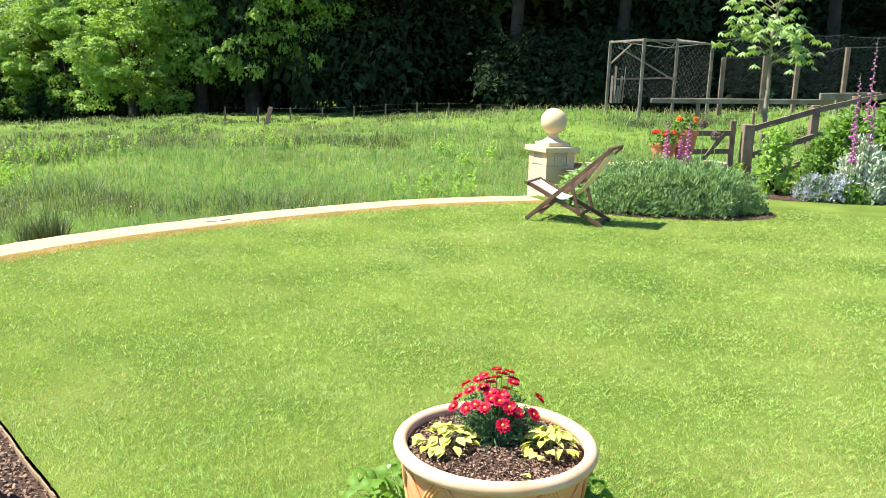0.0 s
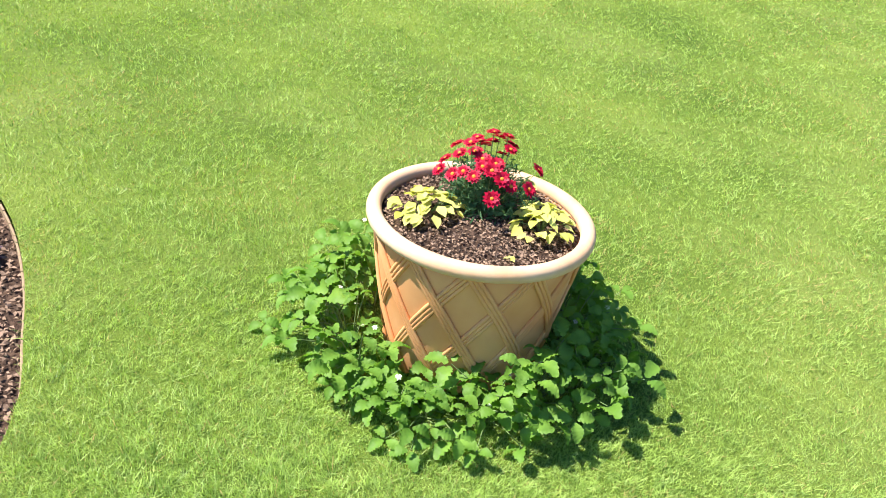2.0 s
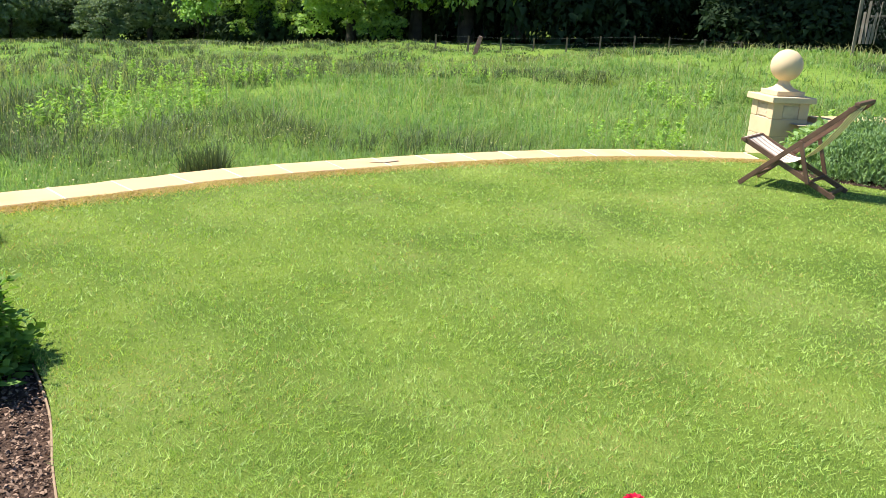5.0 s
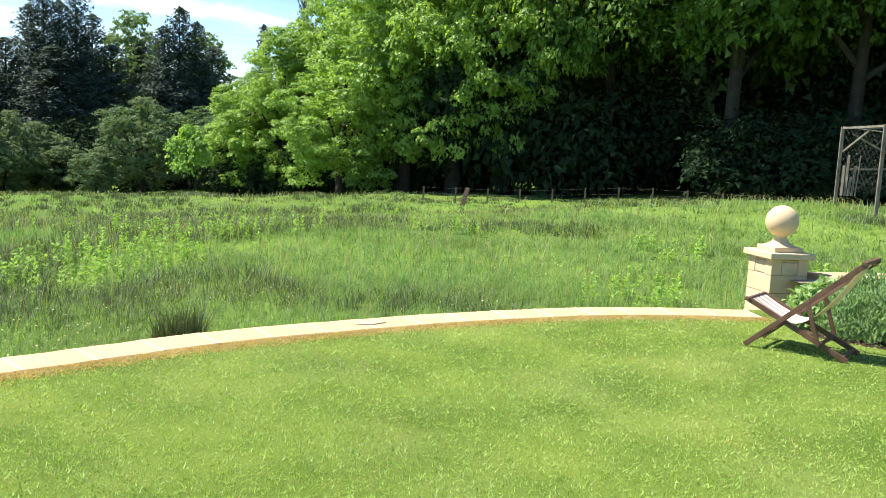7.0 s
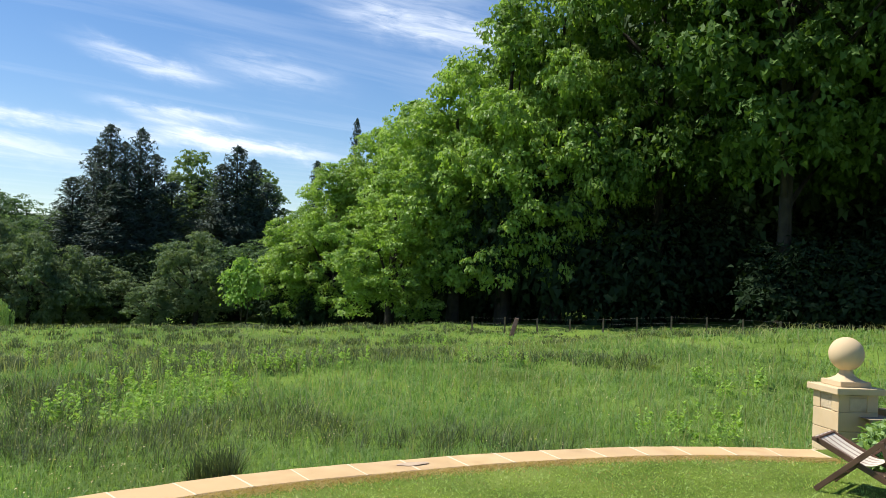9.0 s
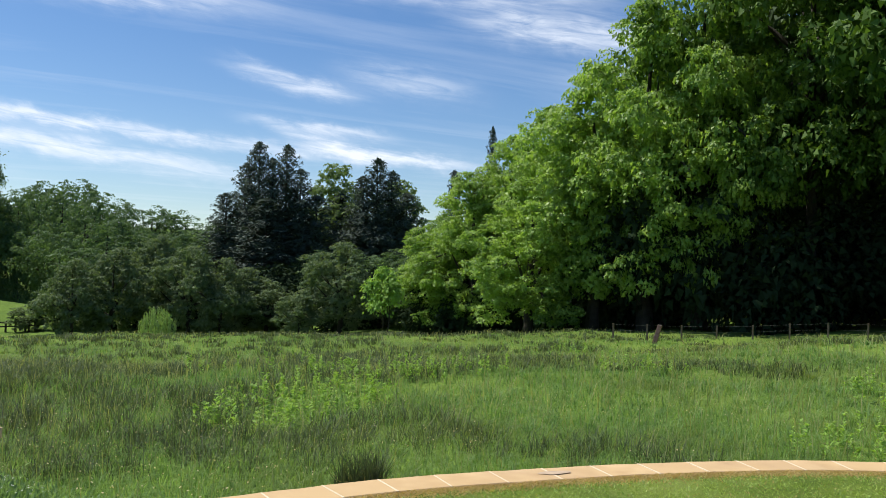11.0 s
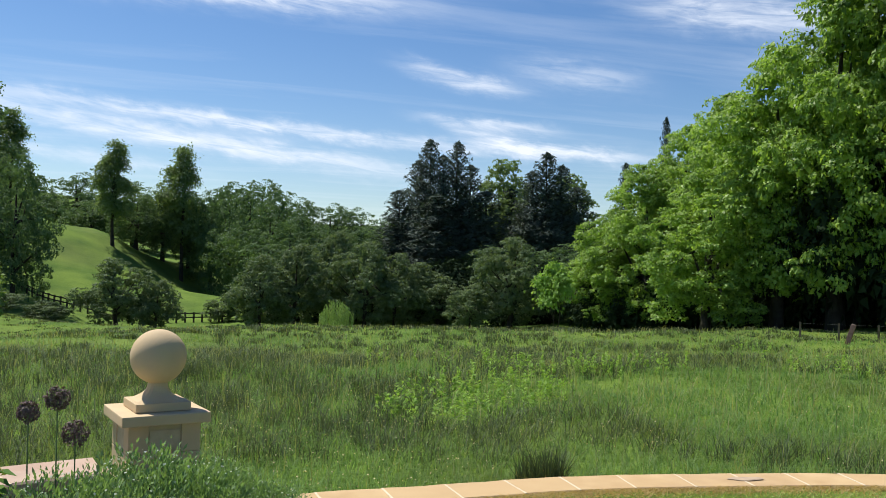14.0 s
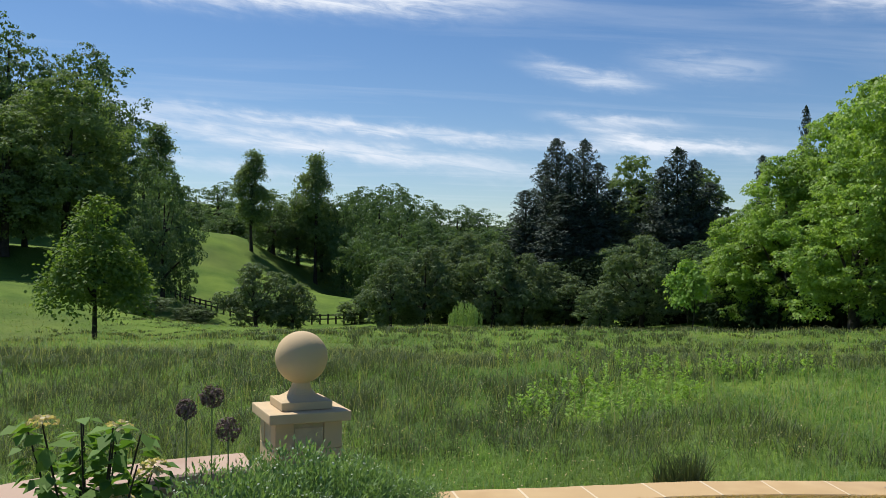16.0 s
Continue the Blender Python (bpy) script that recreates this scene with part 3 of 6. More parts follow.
first = np.linalg.norm(np.diff(EDGE, axis=0), axis=1).cumsum()
near_j0 = first[np.argmin(np.hypot(EDGE[1:, 0] + 4.077, EDGE[1:, 1] - 7.007))]
low_wall = wall_run("garden_wall", EDGE, 0.012, 0.40, "curved low sandstone wall, its coping flush with the lawn", M_SLAB, 0.488, 0.07, near_j0 - 3 * 0.488)
wall_run("garden_wall", WALL_LEFT, 0.33, 0.46, "raised rubble wall with pinkish weathered coping stones", M_PINKSLAB, 0.62, 0.07, 0.35, inward=-1)
wall_run("garden_wall", WALL_RIGHT, 0.42, 0.40, "raised rubble wall with pale sandstone coping", M_SLAB, 0.6, 0.06, 0.35)

bm = bmesh.new()
rim = []
for k in range(12):
    u, w = 0.15 * math.cos(k * 0.5236) * (1 + 0.12 * math.sin(k * 2.3)), 0.06 * math.sin(k * 0.5236) * (1 + 0.15 * math.cos(k * 1.7))
    rim.append(bm.verts.new((-2.45 + 0.66 * u + 0.75 * w, 8.86 + 0.75 * u - 0.66 * w, 0.0185)))
bm.faces.new(rim)
part("stain_patch", bm, M_STAIN, low_wall, "grey-pink weathered stain on a coping stone")


def pier(at):
    owner = thing("ball_finial_pier", "pale dressed sandstone garden pier with a ball finial", "pier", at, "piers at the ends of the curved wall")
    side = 0.475
    # quoins round a recessed panel, course by course
    part("core", box(side - 0.03, side - 0.03, 0.96, (0, 0, -0.42), 0.0), M_RECESS, owner, "recessed weathered stone panels")
    for z0, z1, wide in ((-0.45, -0.12, 0.0), (-0.115, 0.145, 0.0), (0.15, 0.355, 0.0), (0.36, 0.55, 0.13)):
        if not wide:
            part("course_stone", box(side, side, z1 - z0, (0, 0, z0), 0.006), M_STONE, owner)
            continue
        for sx in (-1, 1):
            for sy in (-1, 1):
                part("corner_stone", box(wide, wide, z1 - z0, (sx * (side - wide) / 2, sy * (side - wide) / 2, z0), 0.006), M_STONE, owner)
        for a in range(4):
            m = Matrix.Rotation(a * math.pi / 2, 4, "Z")
            part("panel_stone", box(side - 2 * wide - 0.012, 0.03, 0.14, (0, side / 2 - 0.02, z0 + 0.012), 0.006, None) if not a else box(side - 2 * wide - 0.012, 0.03, 0.14, (0, 0, 0), 0.006, m @ Matrix.Translation((0, side / 2 - 0.02, z0 + 0.012))), M_RECESS, owner)
    part("cap", box(0.58, 0.58, 0.070, (0, 0, 0.552), 0.008), M_STONE, owner)
    part("plinth", box(0.365, 0.365, 0.058, (0, 0, 0.624), 0.006), M_STONE, owner)
    # flared neck: square below, round above
    bm = bmesh.new()
    rings = []
    for k in range(9):
        t = k / 8
        half = 0.165 - 0.10 * (1 - (1 - t) ** 2.2)
        z = 0.683 + 0.085 * t + 0.032 * t * t
        ring = []
        for j in range(24):
            a = 2 * math.pi * j / 24 + math.pi / 24
            sq = half / max(abs(math.cos(a)), abs(math.sin(a)))
            r = sq * (1 - t) + half * t
            ring.append(bm.verts.new((r * math.cos(a), r * math.sin(a), z)))
        rings.append(ring)
    for a, b in zip(rings, rings[1:]):
        for j in range(24):
            bm.faces.new((a[j], a[(j + 1) % 24], b[(j + 1) % 24], b[j]))
    bm.faces.new(rings[0][::-1])
    bm.faces.new(rings[-1])
    part("neck", bm, M_STONE, owner)
    bm = bmesh.new()
    bmesh.ops.create_uvsphere(bm, u_segments=48, v_segments=24, radius=0.187, matrix=Matrix.Translation((0, 0, 0.975)))
    part("ball", bm, M_STONE, owner, smooth=True)
    return owner


right_pier = pier(pose(1.25, 11.78, 0.07, 0, 0, 27) @ Matrix.Scale(0.93, 4))
left_pier = pier(pose(-5.28, 5.32, 0, 0, 0, 71.5))


# ---- trees ----
def tree_trunk(owner, rng, height, radius, lobes, bend=0.3, low=0.25):
    top = np.array([rng.normal(0, bend), rng.normal(0, bend), height])
    t = np.linspace(0, 1, 7)[:, None]
    pts = t * top + np.sin(t * 3.0) * rng.normal(0, bend * 0.4, 3) * [1, 1, 0]
    runs = [(pts, radius * (1.15 - 0.95 * t[:, 0]) + 0.25 * radius * (t[:, 0] < 0.05))]
    for c, r in lobes[:12]:
        h = rng.uniform(low, 0.75)
        a = h * top
        mid = (a + c) / 2 + [0, 0, 0.12 * height * rng.uniform(-0.2, 0.8)]
        s = np.linspace(0, 1, 5)[:, None]
        runs.append(((1 - s) ** 2 * a + 2 * s * (1 - s) * mid + s * s * c, radius * (0.42 * (1 - s[:, 0]) + 0.05)))
    v, q = tubes(runs)
    mesh_object("trunk", v, q, M_BARK, owner, smooth=True)


def broadleaf(name, label, category, seed, height, radius, bottom, n_lobes, n_spray, per, size, material, trunk=0.3, taper=0.0, lobe=(0.28, 0.42), spread=0.32, droop=0.3, low=-0.6, far=False, flat=0.45, tiers=0, clump=0.0):
    """A tree with its foot at the origin. Lobes make the crown's uneven outline."""
    rng = np.random.default_rng(seed)
    owner = thing(name, label, category)
    lobes = []
    half = (height - bottom) / 2
    for d in ball_dirs(rng, n_lobes, -0.95):
        w = rng.uniform(0.45, 0.92)
        z = bottom + half + d[2] * half * w
        f = 1 - taper * max(0.0, (z - bottom) / (height - bottom))
        lobes.append((np.array([d[0] * radius * w * f, d[1] * radius * w * f, z]), radius * rng.uniform(*lobe) * (0.55 + 0.45 * f)))
    if tiers:
        lobes = []
        for k in range(tiers):
            t = (k + 0.3) / tiers
            reach = radius * (1 - t) ** 0.85 * rng.uniform(0.8, 1.0)
            for b in range(5):
                ang = b * 1.26 + k * 0.7 + rng.normal(0, 0.3)
                lobes.append((np.array([reach * 0.72 * math.cos(ang), reach * 0.72 * math.sin(ang), bottom + t * (height - bottom) + rng.normal(0, 0.25)]), reach * rng.uniform(0.22, 0.36) + 0.12))
        rng.shuffle(lobes)
    else:
        lobes.append((np.array([0, 0, bottom + half]), radius * 0.5))
    lobes.append((np.array([0, 0, height - radius * (0.1 if tiers else 0.3)]), radius * (0.1 if tiers else 0.32 * (1 - 0.5 * taper))))
    tree_trunk(owner, rng, height * 0.8, trunk, lobes)
    if clump:
        v, q = clumped(rng, lobes, n_spray, per, clump, size, low, droop=droop, floor=max(0.1, bottom * 0.6))
        mesh_object("crown", v, q, material, owner)
        owner["full_height"], owner["full_width"] = float(height), float(2 * radius)
        return owner
    p, d = crown_points(rng, lobes, n_spray, low)
    keep = p[:, 2] > max(0.1, bottom * 0.6)
    p, d = p[keep], d[keep]
    v, q = sprays(rng, p, d, per, np.full(len(p), spread) * rng.uniform(0.6, 1.3, len(p)), size, droop, flat, far=far)
    mesh_object("crown", v, q, material, owner)
    owner["full_height"], owner["full_width"] = float(height), float(2 * radius)
    return owner


def conifer(name, label, seed, height, radius, material):
    rng = np.random.default_rng(seed)
    owner = thing(name, label, "conifer")
    runs = [(np.array([[0, 0, 0], [0.05, 0, height * 0.5], [0, 0.03, height * 0.99]]), [0.25, 0.15, 0.02])]
    cs, ds = [], []
    z = 0.5
    while z < height:
        t = z / height
        reach = radius * (1 - t) ** 0.6 * rng.uniform(0.7, 1.2) + 0.05
        for a in rng.uniform(0, 2 * math.pi, 8):
            r = reach * rng.uniform(0.7, 1.1)
            d = np.array([math.cos(a), math.sin(a), 0.75 * t - 0.05])
            k = max(2, int(r / 0.28))
            s = (np.arange(k) + 1) / k
            p = np.array([0, 0, z]) + d * r * s[:, None] + np.array([0, 0, 1]) * (0.35 * t * r * s ** 2)[:, None]
            cs.append(p)
            ds.append(np.repeat(d[None], k, 0))
            runs.append((p[[0, -1]] if k > 1 else np.vstack([p, p + d]), [0.03, 0.01]))
        z += height * 0.022
    v, q = tubes(runs, 4)
    mesh_object("trunk", v, q, M_BARK, owner)
    p, d = np.concatenate(cs), np.concatenate(ds)
    v, q = sprays(rng, p, unit(d), 9, 0.10 + 0.22 * np.clip(1 - p[:, 2] / height, 0, 1), 0.27, 0.15, 0.4, 0.2, far=True)
    mesh_object("crown", v, q, material, owner)
    owner["full_height"], owner["full_width"] = float(height), float(2 * radius)
    return owner


def weeping(name, label, seed, height, radius, material):
    rng = np.random.default_rng(seed)
    owner = thing(name, label, "tree")
    tree_trunk(owner, rng, height * 0.7, 0.05, [(np.array([0.3, 0, height * 0.85]), 0.3), (np.array([-0.3, 0.2, height * 0.8]), 0.3)])
    cs, al = [], []
    for _ in range(170):
        a, r = rng.uniform(0, 2 * math.pi), radius * math.sqrt(rng.uniform(0.02, 1))
        topz = height * (1 - 0.35 * (r / radius) ** 2) * rng.uniform(0.9, 1.0)
        endz = rng.uniform(0.0, 0.35) * height
        k = int((topz - endz) / 0.07) + 1
        z = np.linspace(topz, endz, k)
        cs.append(np.stack([np.full(k, r * math.cos(a)), np.full(k, r * math.sin(a)), z], 1) + rng.normal(0, 0.03, (k, 3)))
        al.append(np.stack([rng.normal(0, 0.4, k), rng.normal(0, 0.4, k), -np.ones(k)], 1))
    c, a = np.concatenate(cs), np.concatenate(al)
    v, q = leaf_quads(c, a, rng.normal(0, 1, c.shape), 0.16, 0.16)
    mesh_object("crown", v, q, material, owner)
    owner["full_height"], owner["full_width"] = float(height), float(2 * radius)
    return owner


def stand(proto, az, d, top_el, width, spin=None, base=None):
    """A copy of a tree in a direction, with its top at an angle above the eye and a crown that wide."""
    x, y = polar(az, d)
    g = float(land(x, y)) if base is None else base
    h = EYE_AT[2] + d * math.tan(radians(top_el)) - g + 0.25
    sz, sw = h / proto["full_height"], width / proto["full_width"]
    spin = random.uniform(0, 360) if spin is None else spin
    return copy_thing(proto, Matrix.Translation((x, y, g - 0.25)) @ Matrix.Rotation(radians(spin), 4, "Z") @ Matrix.Diagonal((sw, sw, sz, 1)))


def plant(proto, rows):
    """Copies where the rows say; the pattern itself takes the first place."""
    for row in rows:
        stand(proto, *row)
    for o in (*proto.children_recursive, proto):
        bpy.data.objects.remove(o)


oak = broadleaf("oak_tree", "dark green broadleaved tree in full summer leaf", "tree", 11, 16, 7, 0.2, 44, 560, 34, 0.29, M_OAK, 0.4, 0.15, lobe=(0.19, 0.32), clump=0.85, low=-0.9)
oak["group"] = "trees of the valley wood"
plant(oak, [(-78.5, 118, 14.6, 20), (-74.5, 118, 14.3, 19), (-70.8, 116, 13.3, 18), (-68.8, 114, 9.4, 12), (-65.5, 79, 6.0, 7.5), (-66.8, 88, 6.5, 8), (-62.2, 165, 5.0, 16), (-64.6, 168, 4.6, 15),
            (-58.8, 150, 4.6, 15), (-53.3, 138, 5.0, 14), (-50.9, 136, 5.3, 14), (-58.6, 117, 4.0, 9), (-57.0, 119, 4.4, 9), (-55.4, 120, 4.2, 9), (-54.0, 117, 4.3, 9), (-52.9, 112, 4.8, 9), (-51.6, 104, 5.1, 10), (-50.3, 97, 4.6, 9), (-49.0, 89, 3.2, 9),
            (-47.3, 88, 2.2, 9), (-45.0, 86, 2.4, 9), (-42.8, 90, 3.0, 9), (-36.2, 80, 1.4, 9), (-33.6, 80, 1.2, 9), (-31.0, 79, 1.6, 9), (-28.4, 72, 1.8, 8), (-48.6, 140, 4.2, 14), (-46.4, 142, 3.9, 14), (-44.3, 142, 3.6, 14), (-55.6, 145, 3.6, 13), (-61.2, 150, 3.2, 12), (-41.5, 120, 3.5, 12),
            (-80, 92, 9.5, 13), (-75.6, 90, 8.0, 12), (-73.5, 92, 6.0, 9)])
grey = broadleaf("willow_tree", "large grey-green willow with a rounded crown", "tree", 12, 15, 6, 0.5, 34, 1100, 36, 0.24, M_GREY, 0.35, 0.1, lobe=(0.2, 0.34), clump=0.75, droop=0.5)
plant(grey, [(-71.3, 88, 11.1, 15), (-74.6, 86, 8.8, 12)])
pop = broadleaf("poplar_tree", "tall slender tree with a light open crown", "tree", 13, 16, 3.2, 2.5, 26, 1100, 11, 0.30, M_GREY, 0.2, 0.45, lobe=(0.22, 0.4), spread=0.4, far=True)
pop["group"] = "tall trees on the far slope"
plant(pop, [(-65.8, 128, 8.6, 7), (-60.0, 112, 7.2, 6.2), (-55.8, 115, 7.2, 6.8)])
lime = broadleaf("lime_tree", "young light green tree with a pointed crown", "tree", 14, 7.5, 2.7, 2.3, 46, 1150, 10, 0.19, M_LIME, 0.11, 0.85, lobe=(0.14, 0.28), spread=0.26, tiers=8)
plant(lime, [(-69.5, 50, 3.7, 7.0)])
haw = broadleaf("hawthorn_tree", "dense spreading hawthorn in olive green leaf", "tree", 15, 7, 3.6, 0.2, 56, 620, 28, 0.165, M_HAW, 0.2, 0.1, lobe=(0.13, 0.27), clump=0.40, low=-0.6)
haw["group"] = "hawthorns at the meadow edge"
plant(haw, [(-48.6, 68, 1.0, 6.5), (-46.4, 71, 1.9, 6.5), (-44.0, 67, 1.3, 6.5), (-50.8, 66, 0.2, 5.5), (-42.0, 69, 0.6, 5), (-59.6, 72, -0.3, 6.5), (-57.3, 72, -1.6, 4.6), (-34.2, 62, 1.9, 6.5), (-36.9, 61, -1.4, 3.6), (-41, 72, 0.0, 6), (-39, 72, -0.6, 6), (-31.5, 66, -1.0, 6), (-29.5, 66, 0.0, 6), (-66.5, 70, -2.2, 5), (-63.5, 72, -3.0, 4), (-53.2, 78, -2.6, 3.5)])
fir = conifer("conifer_tree", "tall dark conifer with a ragged pointed top", 16, 17, 3.0, M_FIR)
fir["group"] = "dark conifers beyond the meadow"
plant(fir, [(-39.8, 85, 8.1, 7), (-38.0, 85, 8.0, 6.5), (-40.6, 86, 6.7, 7), (-38.9, 84, 7.1, 6), (-37.1, 84, 6.5, 7), (-41.8, 86, 4.7, 8), (-32.0, 88, 7.4, 7.5), (-31.0, 88, 6.6, 7), (-32.9, 88, 6.2, 7), (-36.0, 84, 4.8, 9), (-30.0, 90, 5.2, 8), (-24.3, 72, 9.7, 2.6), (-26.8, 72, 6.8, 3.4), (-34.3, 92, 5, 8), (-39.2, 82, 4.5, 9)])
ash = broadleaf("ash_tree", "feathery light green ash tree", "tree", 17, 15, 5, 1.0, 30, 900, 24, 0.28, M_GREY, 0.3, 0.25, lobe=(0.2, 0.36), clump=0.6)
plant(ash, [(-34.8, 94, 7.3, 10), (-30.4, 97, 6.3, 10)])
sap = broadleaf("sapling_tree", "slender bright green sapling in the long grass", "tree", 18, 3.6, 1.2, 1.5, 13, 230, 10, 0.17, M_WEED, 0.04, 0.3, lobe=(0.2, 0.34), spread=0.17)
plant(sap, [(-31.3, 53, 0.4, 3.0)])
wil = weeping("weeping_willow", "small pale green weeping tree beside the hedge", 19, 2.2, 1.1, M_SAGE)
plant(wil, [(-45.8, 60, -2.6, 2.4)])
# the big wood that closes the meadow
maple = broadleaf("maple_tree", "large bright green broadleaved tree at the wood's edge", "tree", 20, 15, 6, 0.1, 76, 900, 56, 0.20, M_BRIGHT, 0.4, 0.2, lobe=(0.14, 0.26), clump=0.62, low=-0.3)
maple["group"] = "trees of the big wood"
plant(maple, [(-27.4, 60, 3.9, 7.5), (-25.6, 58, 6.9, 8.5), (-22.9, 59, 9.4, 9.5), (-21.6, 48, 6.6, 8), (-20.3, 56, 11.4, 10), (-17.4, 48, 13.9, 10), (-14.0, 47, 18.2, 11), (-10.6, 47, 21.5, 10)])
beech = broadleaf("beech_tree", "tall shady beech with a deep overhanging crown", "tree", 21, 19, 7.5, 2.6, 64, 1500, 30, 0.26, M_BEECH, 0.3, -0.5, lobe=(0.15, 0.27), clump=0.62, low=-0.3)
beech["group"] = "trees of the big wood"
plant(beech, [(-4.0, 48, 28, 15), (3.5, 43, 31, 17), (10.5, 44, 31, 17), (17, 44, 31, 17), (23.5, 45, 31, 17), (30, 46, 31, 17), (37, 46, 31, 17)])
inner = broadleaf("wood_tree", "dark tree deep in the shade of the wood", "tree", 23, 19, 8, 1.0, 34, 760, 12, 0.56, M_OAK, 0.4, 0.05, spread=0.6, droop=0.4, far=True)
inner["group"] = "trees of the big wood"
plant(inner, [(-19, 63, 9.0, 12), (-13, 60, 13.5, 14), (-8, 58, 19, 16), (-2, 57, 22, 17), (4, 56, 22, 17), (10, 56, 22, 17), (16, 56, 22, 17), (22, 57, 22, 17), (28, 58, 22, 17), (-23.5, 70, 6.2, 10), (-16.5, 72, 10.5, 14), (-10, 72, 15, 16), (-3, 72, 18, 18), (4, 72, 18, 18), (11, 72, 18, 18), (18, 72, 18, 18), (25, 72, 18, 18)])
# added bushes that stand in for the darkness under and behind the trees
under = broadleaf("holly_bush", "near-black leafy fill added for the deep shade under the trees", "bush", 22, 5, 3.2, 0.1, 20, 420, 10, 0.36, M_SHADEFILL, 0.1, 0.1, spread=0.4, low=-0.9, far=True)
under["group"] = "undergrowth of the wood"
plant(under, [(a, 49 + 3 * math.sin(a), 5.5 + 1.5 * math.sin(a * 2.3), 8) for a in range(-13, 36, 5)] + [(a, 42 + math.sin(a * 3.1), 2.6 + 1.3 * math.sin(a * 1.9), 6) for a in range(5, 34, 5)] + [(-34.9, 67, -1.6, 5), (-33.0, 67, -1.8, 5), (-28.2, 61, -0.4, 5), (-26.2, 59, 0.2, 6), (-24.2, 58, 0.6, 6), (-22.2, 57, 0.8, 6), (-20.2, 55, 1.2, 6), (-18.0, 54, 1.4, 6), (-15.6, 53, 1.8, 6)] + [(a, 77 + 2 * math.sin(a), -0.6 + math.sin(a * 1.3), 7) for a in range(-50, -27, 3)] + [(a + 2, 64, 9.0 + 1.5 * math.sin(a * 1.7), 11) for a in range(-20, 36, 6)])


# ---- the large terracotta planter ----
POT = Vector((0.15, 2.765, 0.0))


def planter():
    owner = thing("terracotta_planter", "large terracotta planter with basket-weave relief on the lawn", "plant pot", pose(*POT))
    radius_at = lambda z: 0.212 + 0.078 * (z / 0.43) ** 0.8
    prof = [(0.0, 0.0), (0.20, 0.0), (0.215, 0.012)] + [(radius_at(z), z) for z in np.linspace(0.03, 0.43, 12)] + [(0.28, 0.445), (0.27, 0.40), (0.0, 0.40)]
    part("body", lathe(prof, 64), M_TERRA, owner, "orange-brown terracotta body with a criss-cross pattern", smooth=True)
    ring = [(0.297 + 0.0215 * math.cos(a), 0.459 + 0.0225 * math.sin(a)) for a in np.linspace(-math.pi, math.pi, 20)]
    bm = lathe(ring, 72)
    bmesh.ops.remove_doubles(bm, verts=bm.verts, dist=1e-4)
    part("rim", bm, M_TERRIM, owner, "thick rounded rim bleached pale", smooth=True)
    for sign in (1, -1):
        for k in range(11):
            runs = []
            for off in (-0.044, 0, 0.044):
                z = np.linspace(0.015, 0.442, 16)
                a = 2 * math.pi * k / 11 + off + sign * z / 0.43 * 1.0 + (0.2 if sign > 0 else 0)
                r = radius_at(z) + (0.002 if sign > 0 else 0.004)
                runs.append((np.stack([r * np.cos(a), r * np.sin(a), z], 1), np.full(16, 0.0062)))
            v, q = tubes(runs, 6)
            mesh_object("lattice_strap", v, q, M_TERRA, owner, smooth=True)
    # soil
    rng = np.random.default_rng(5)
    bm = lathe([(0.0, 0.462)] + [(r, 0.462 - 0.02 * (r / 0.29) ** 2) for r in np.linspace(0.02, 0.282, 22)], 90)
    for v in bm.verts:
        v.co.z += 0.006 * noise.noise(v.co * 40) + 0.006 * noise.noise(v.co * 14)
    part("soil", bm, M_MULCH, owner, "dark crumbly compost")
    n = 5200
    a, r = rng.uniform(0, 2 * math.pi, n), 0.272 * np.sqrt(rng.random(n))
    c = np.stack([r * np.cos(a), r * np.sin(a), 0.466 - 0.02 * (r / 0.29) ** 2 + rng.uniform(-0.004, 0.006, n)], 1)
    v, q = leaf_quads(c, rng.normal(0, 1, (n, 3)) * [1, 1, 0.4], np.array([0, 0, 1]) + rng.normal(0, 0.5, (n, 3)), rng.uniform(0.004, 0.014, n), 0.3, 0.25)
    tagged(mesh_object("compost_litter", v, q, M_CHIP, owner), "bark crumbs on the compost", kind="stuff")
    return owner


planter()


def daisy_mesh(name, rng, radius, petals=13):
    v, f = [], []
    for ring_n, lift, scale in ((petals, 0.10, 1.0), (petals - 3, 0.28, 0.72)):
        for k in range(ring_n):
            a = 2 * math.pi * (k + rng.uniform(-0.15, 0.15)) / ring_n + lift
            d, s = np.array([math.cos(a), math.sin(a), 0]), np.array([-math.sin(a), math.cos(a), 0])
            w, l = radius * 0.19 * (scale + 0.2), radius * scale * rng.uniform(0.9, 1.08)
            up = np.array([0, 0, 1.0])
            base = len(v)
            droop = rng.uniform(-0.05, 0.2) * radius
            v += [d * radius * 0.15 - s * w * 0.5, d * radius * 0.15 + s * w * 0.5, d * l * 0.65 + s * w + up * lift * radius, d * l - s * 0 + up * (lift * radius - droop), d * l * 0.65 - s * w + up * lift * radius]
            f.append([base, base + 1, base + 2, base + 3, base + 4])
    return np.array(v), np.array(f)


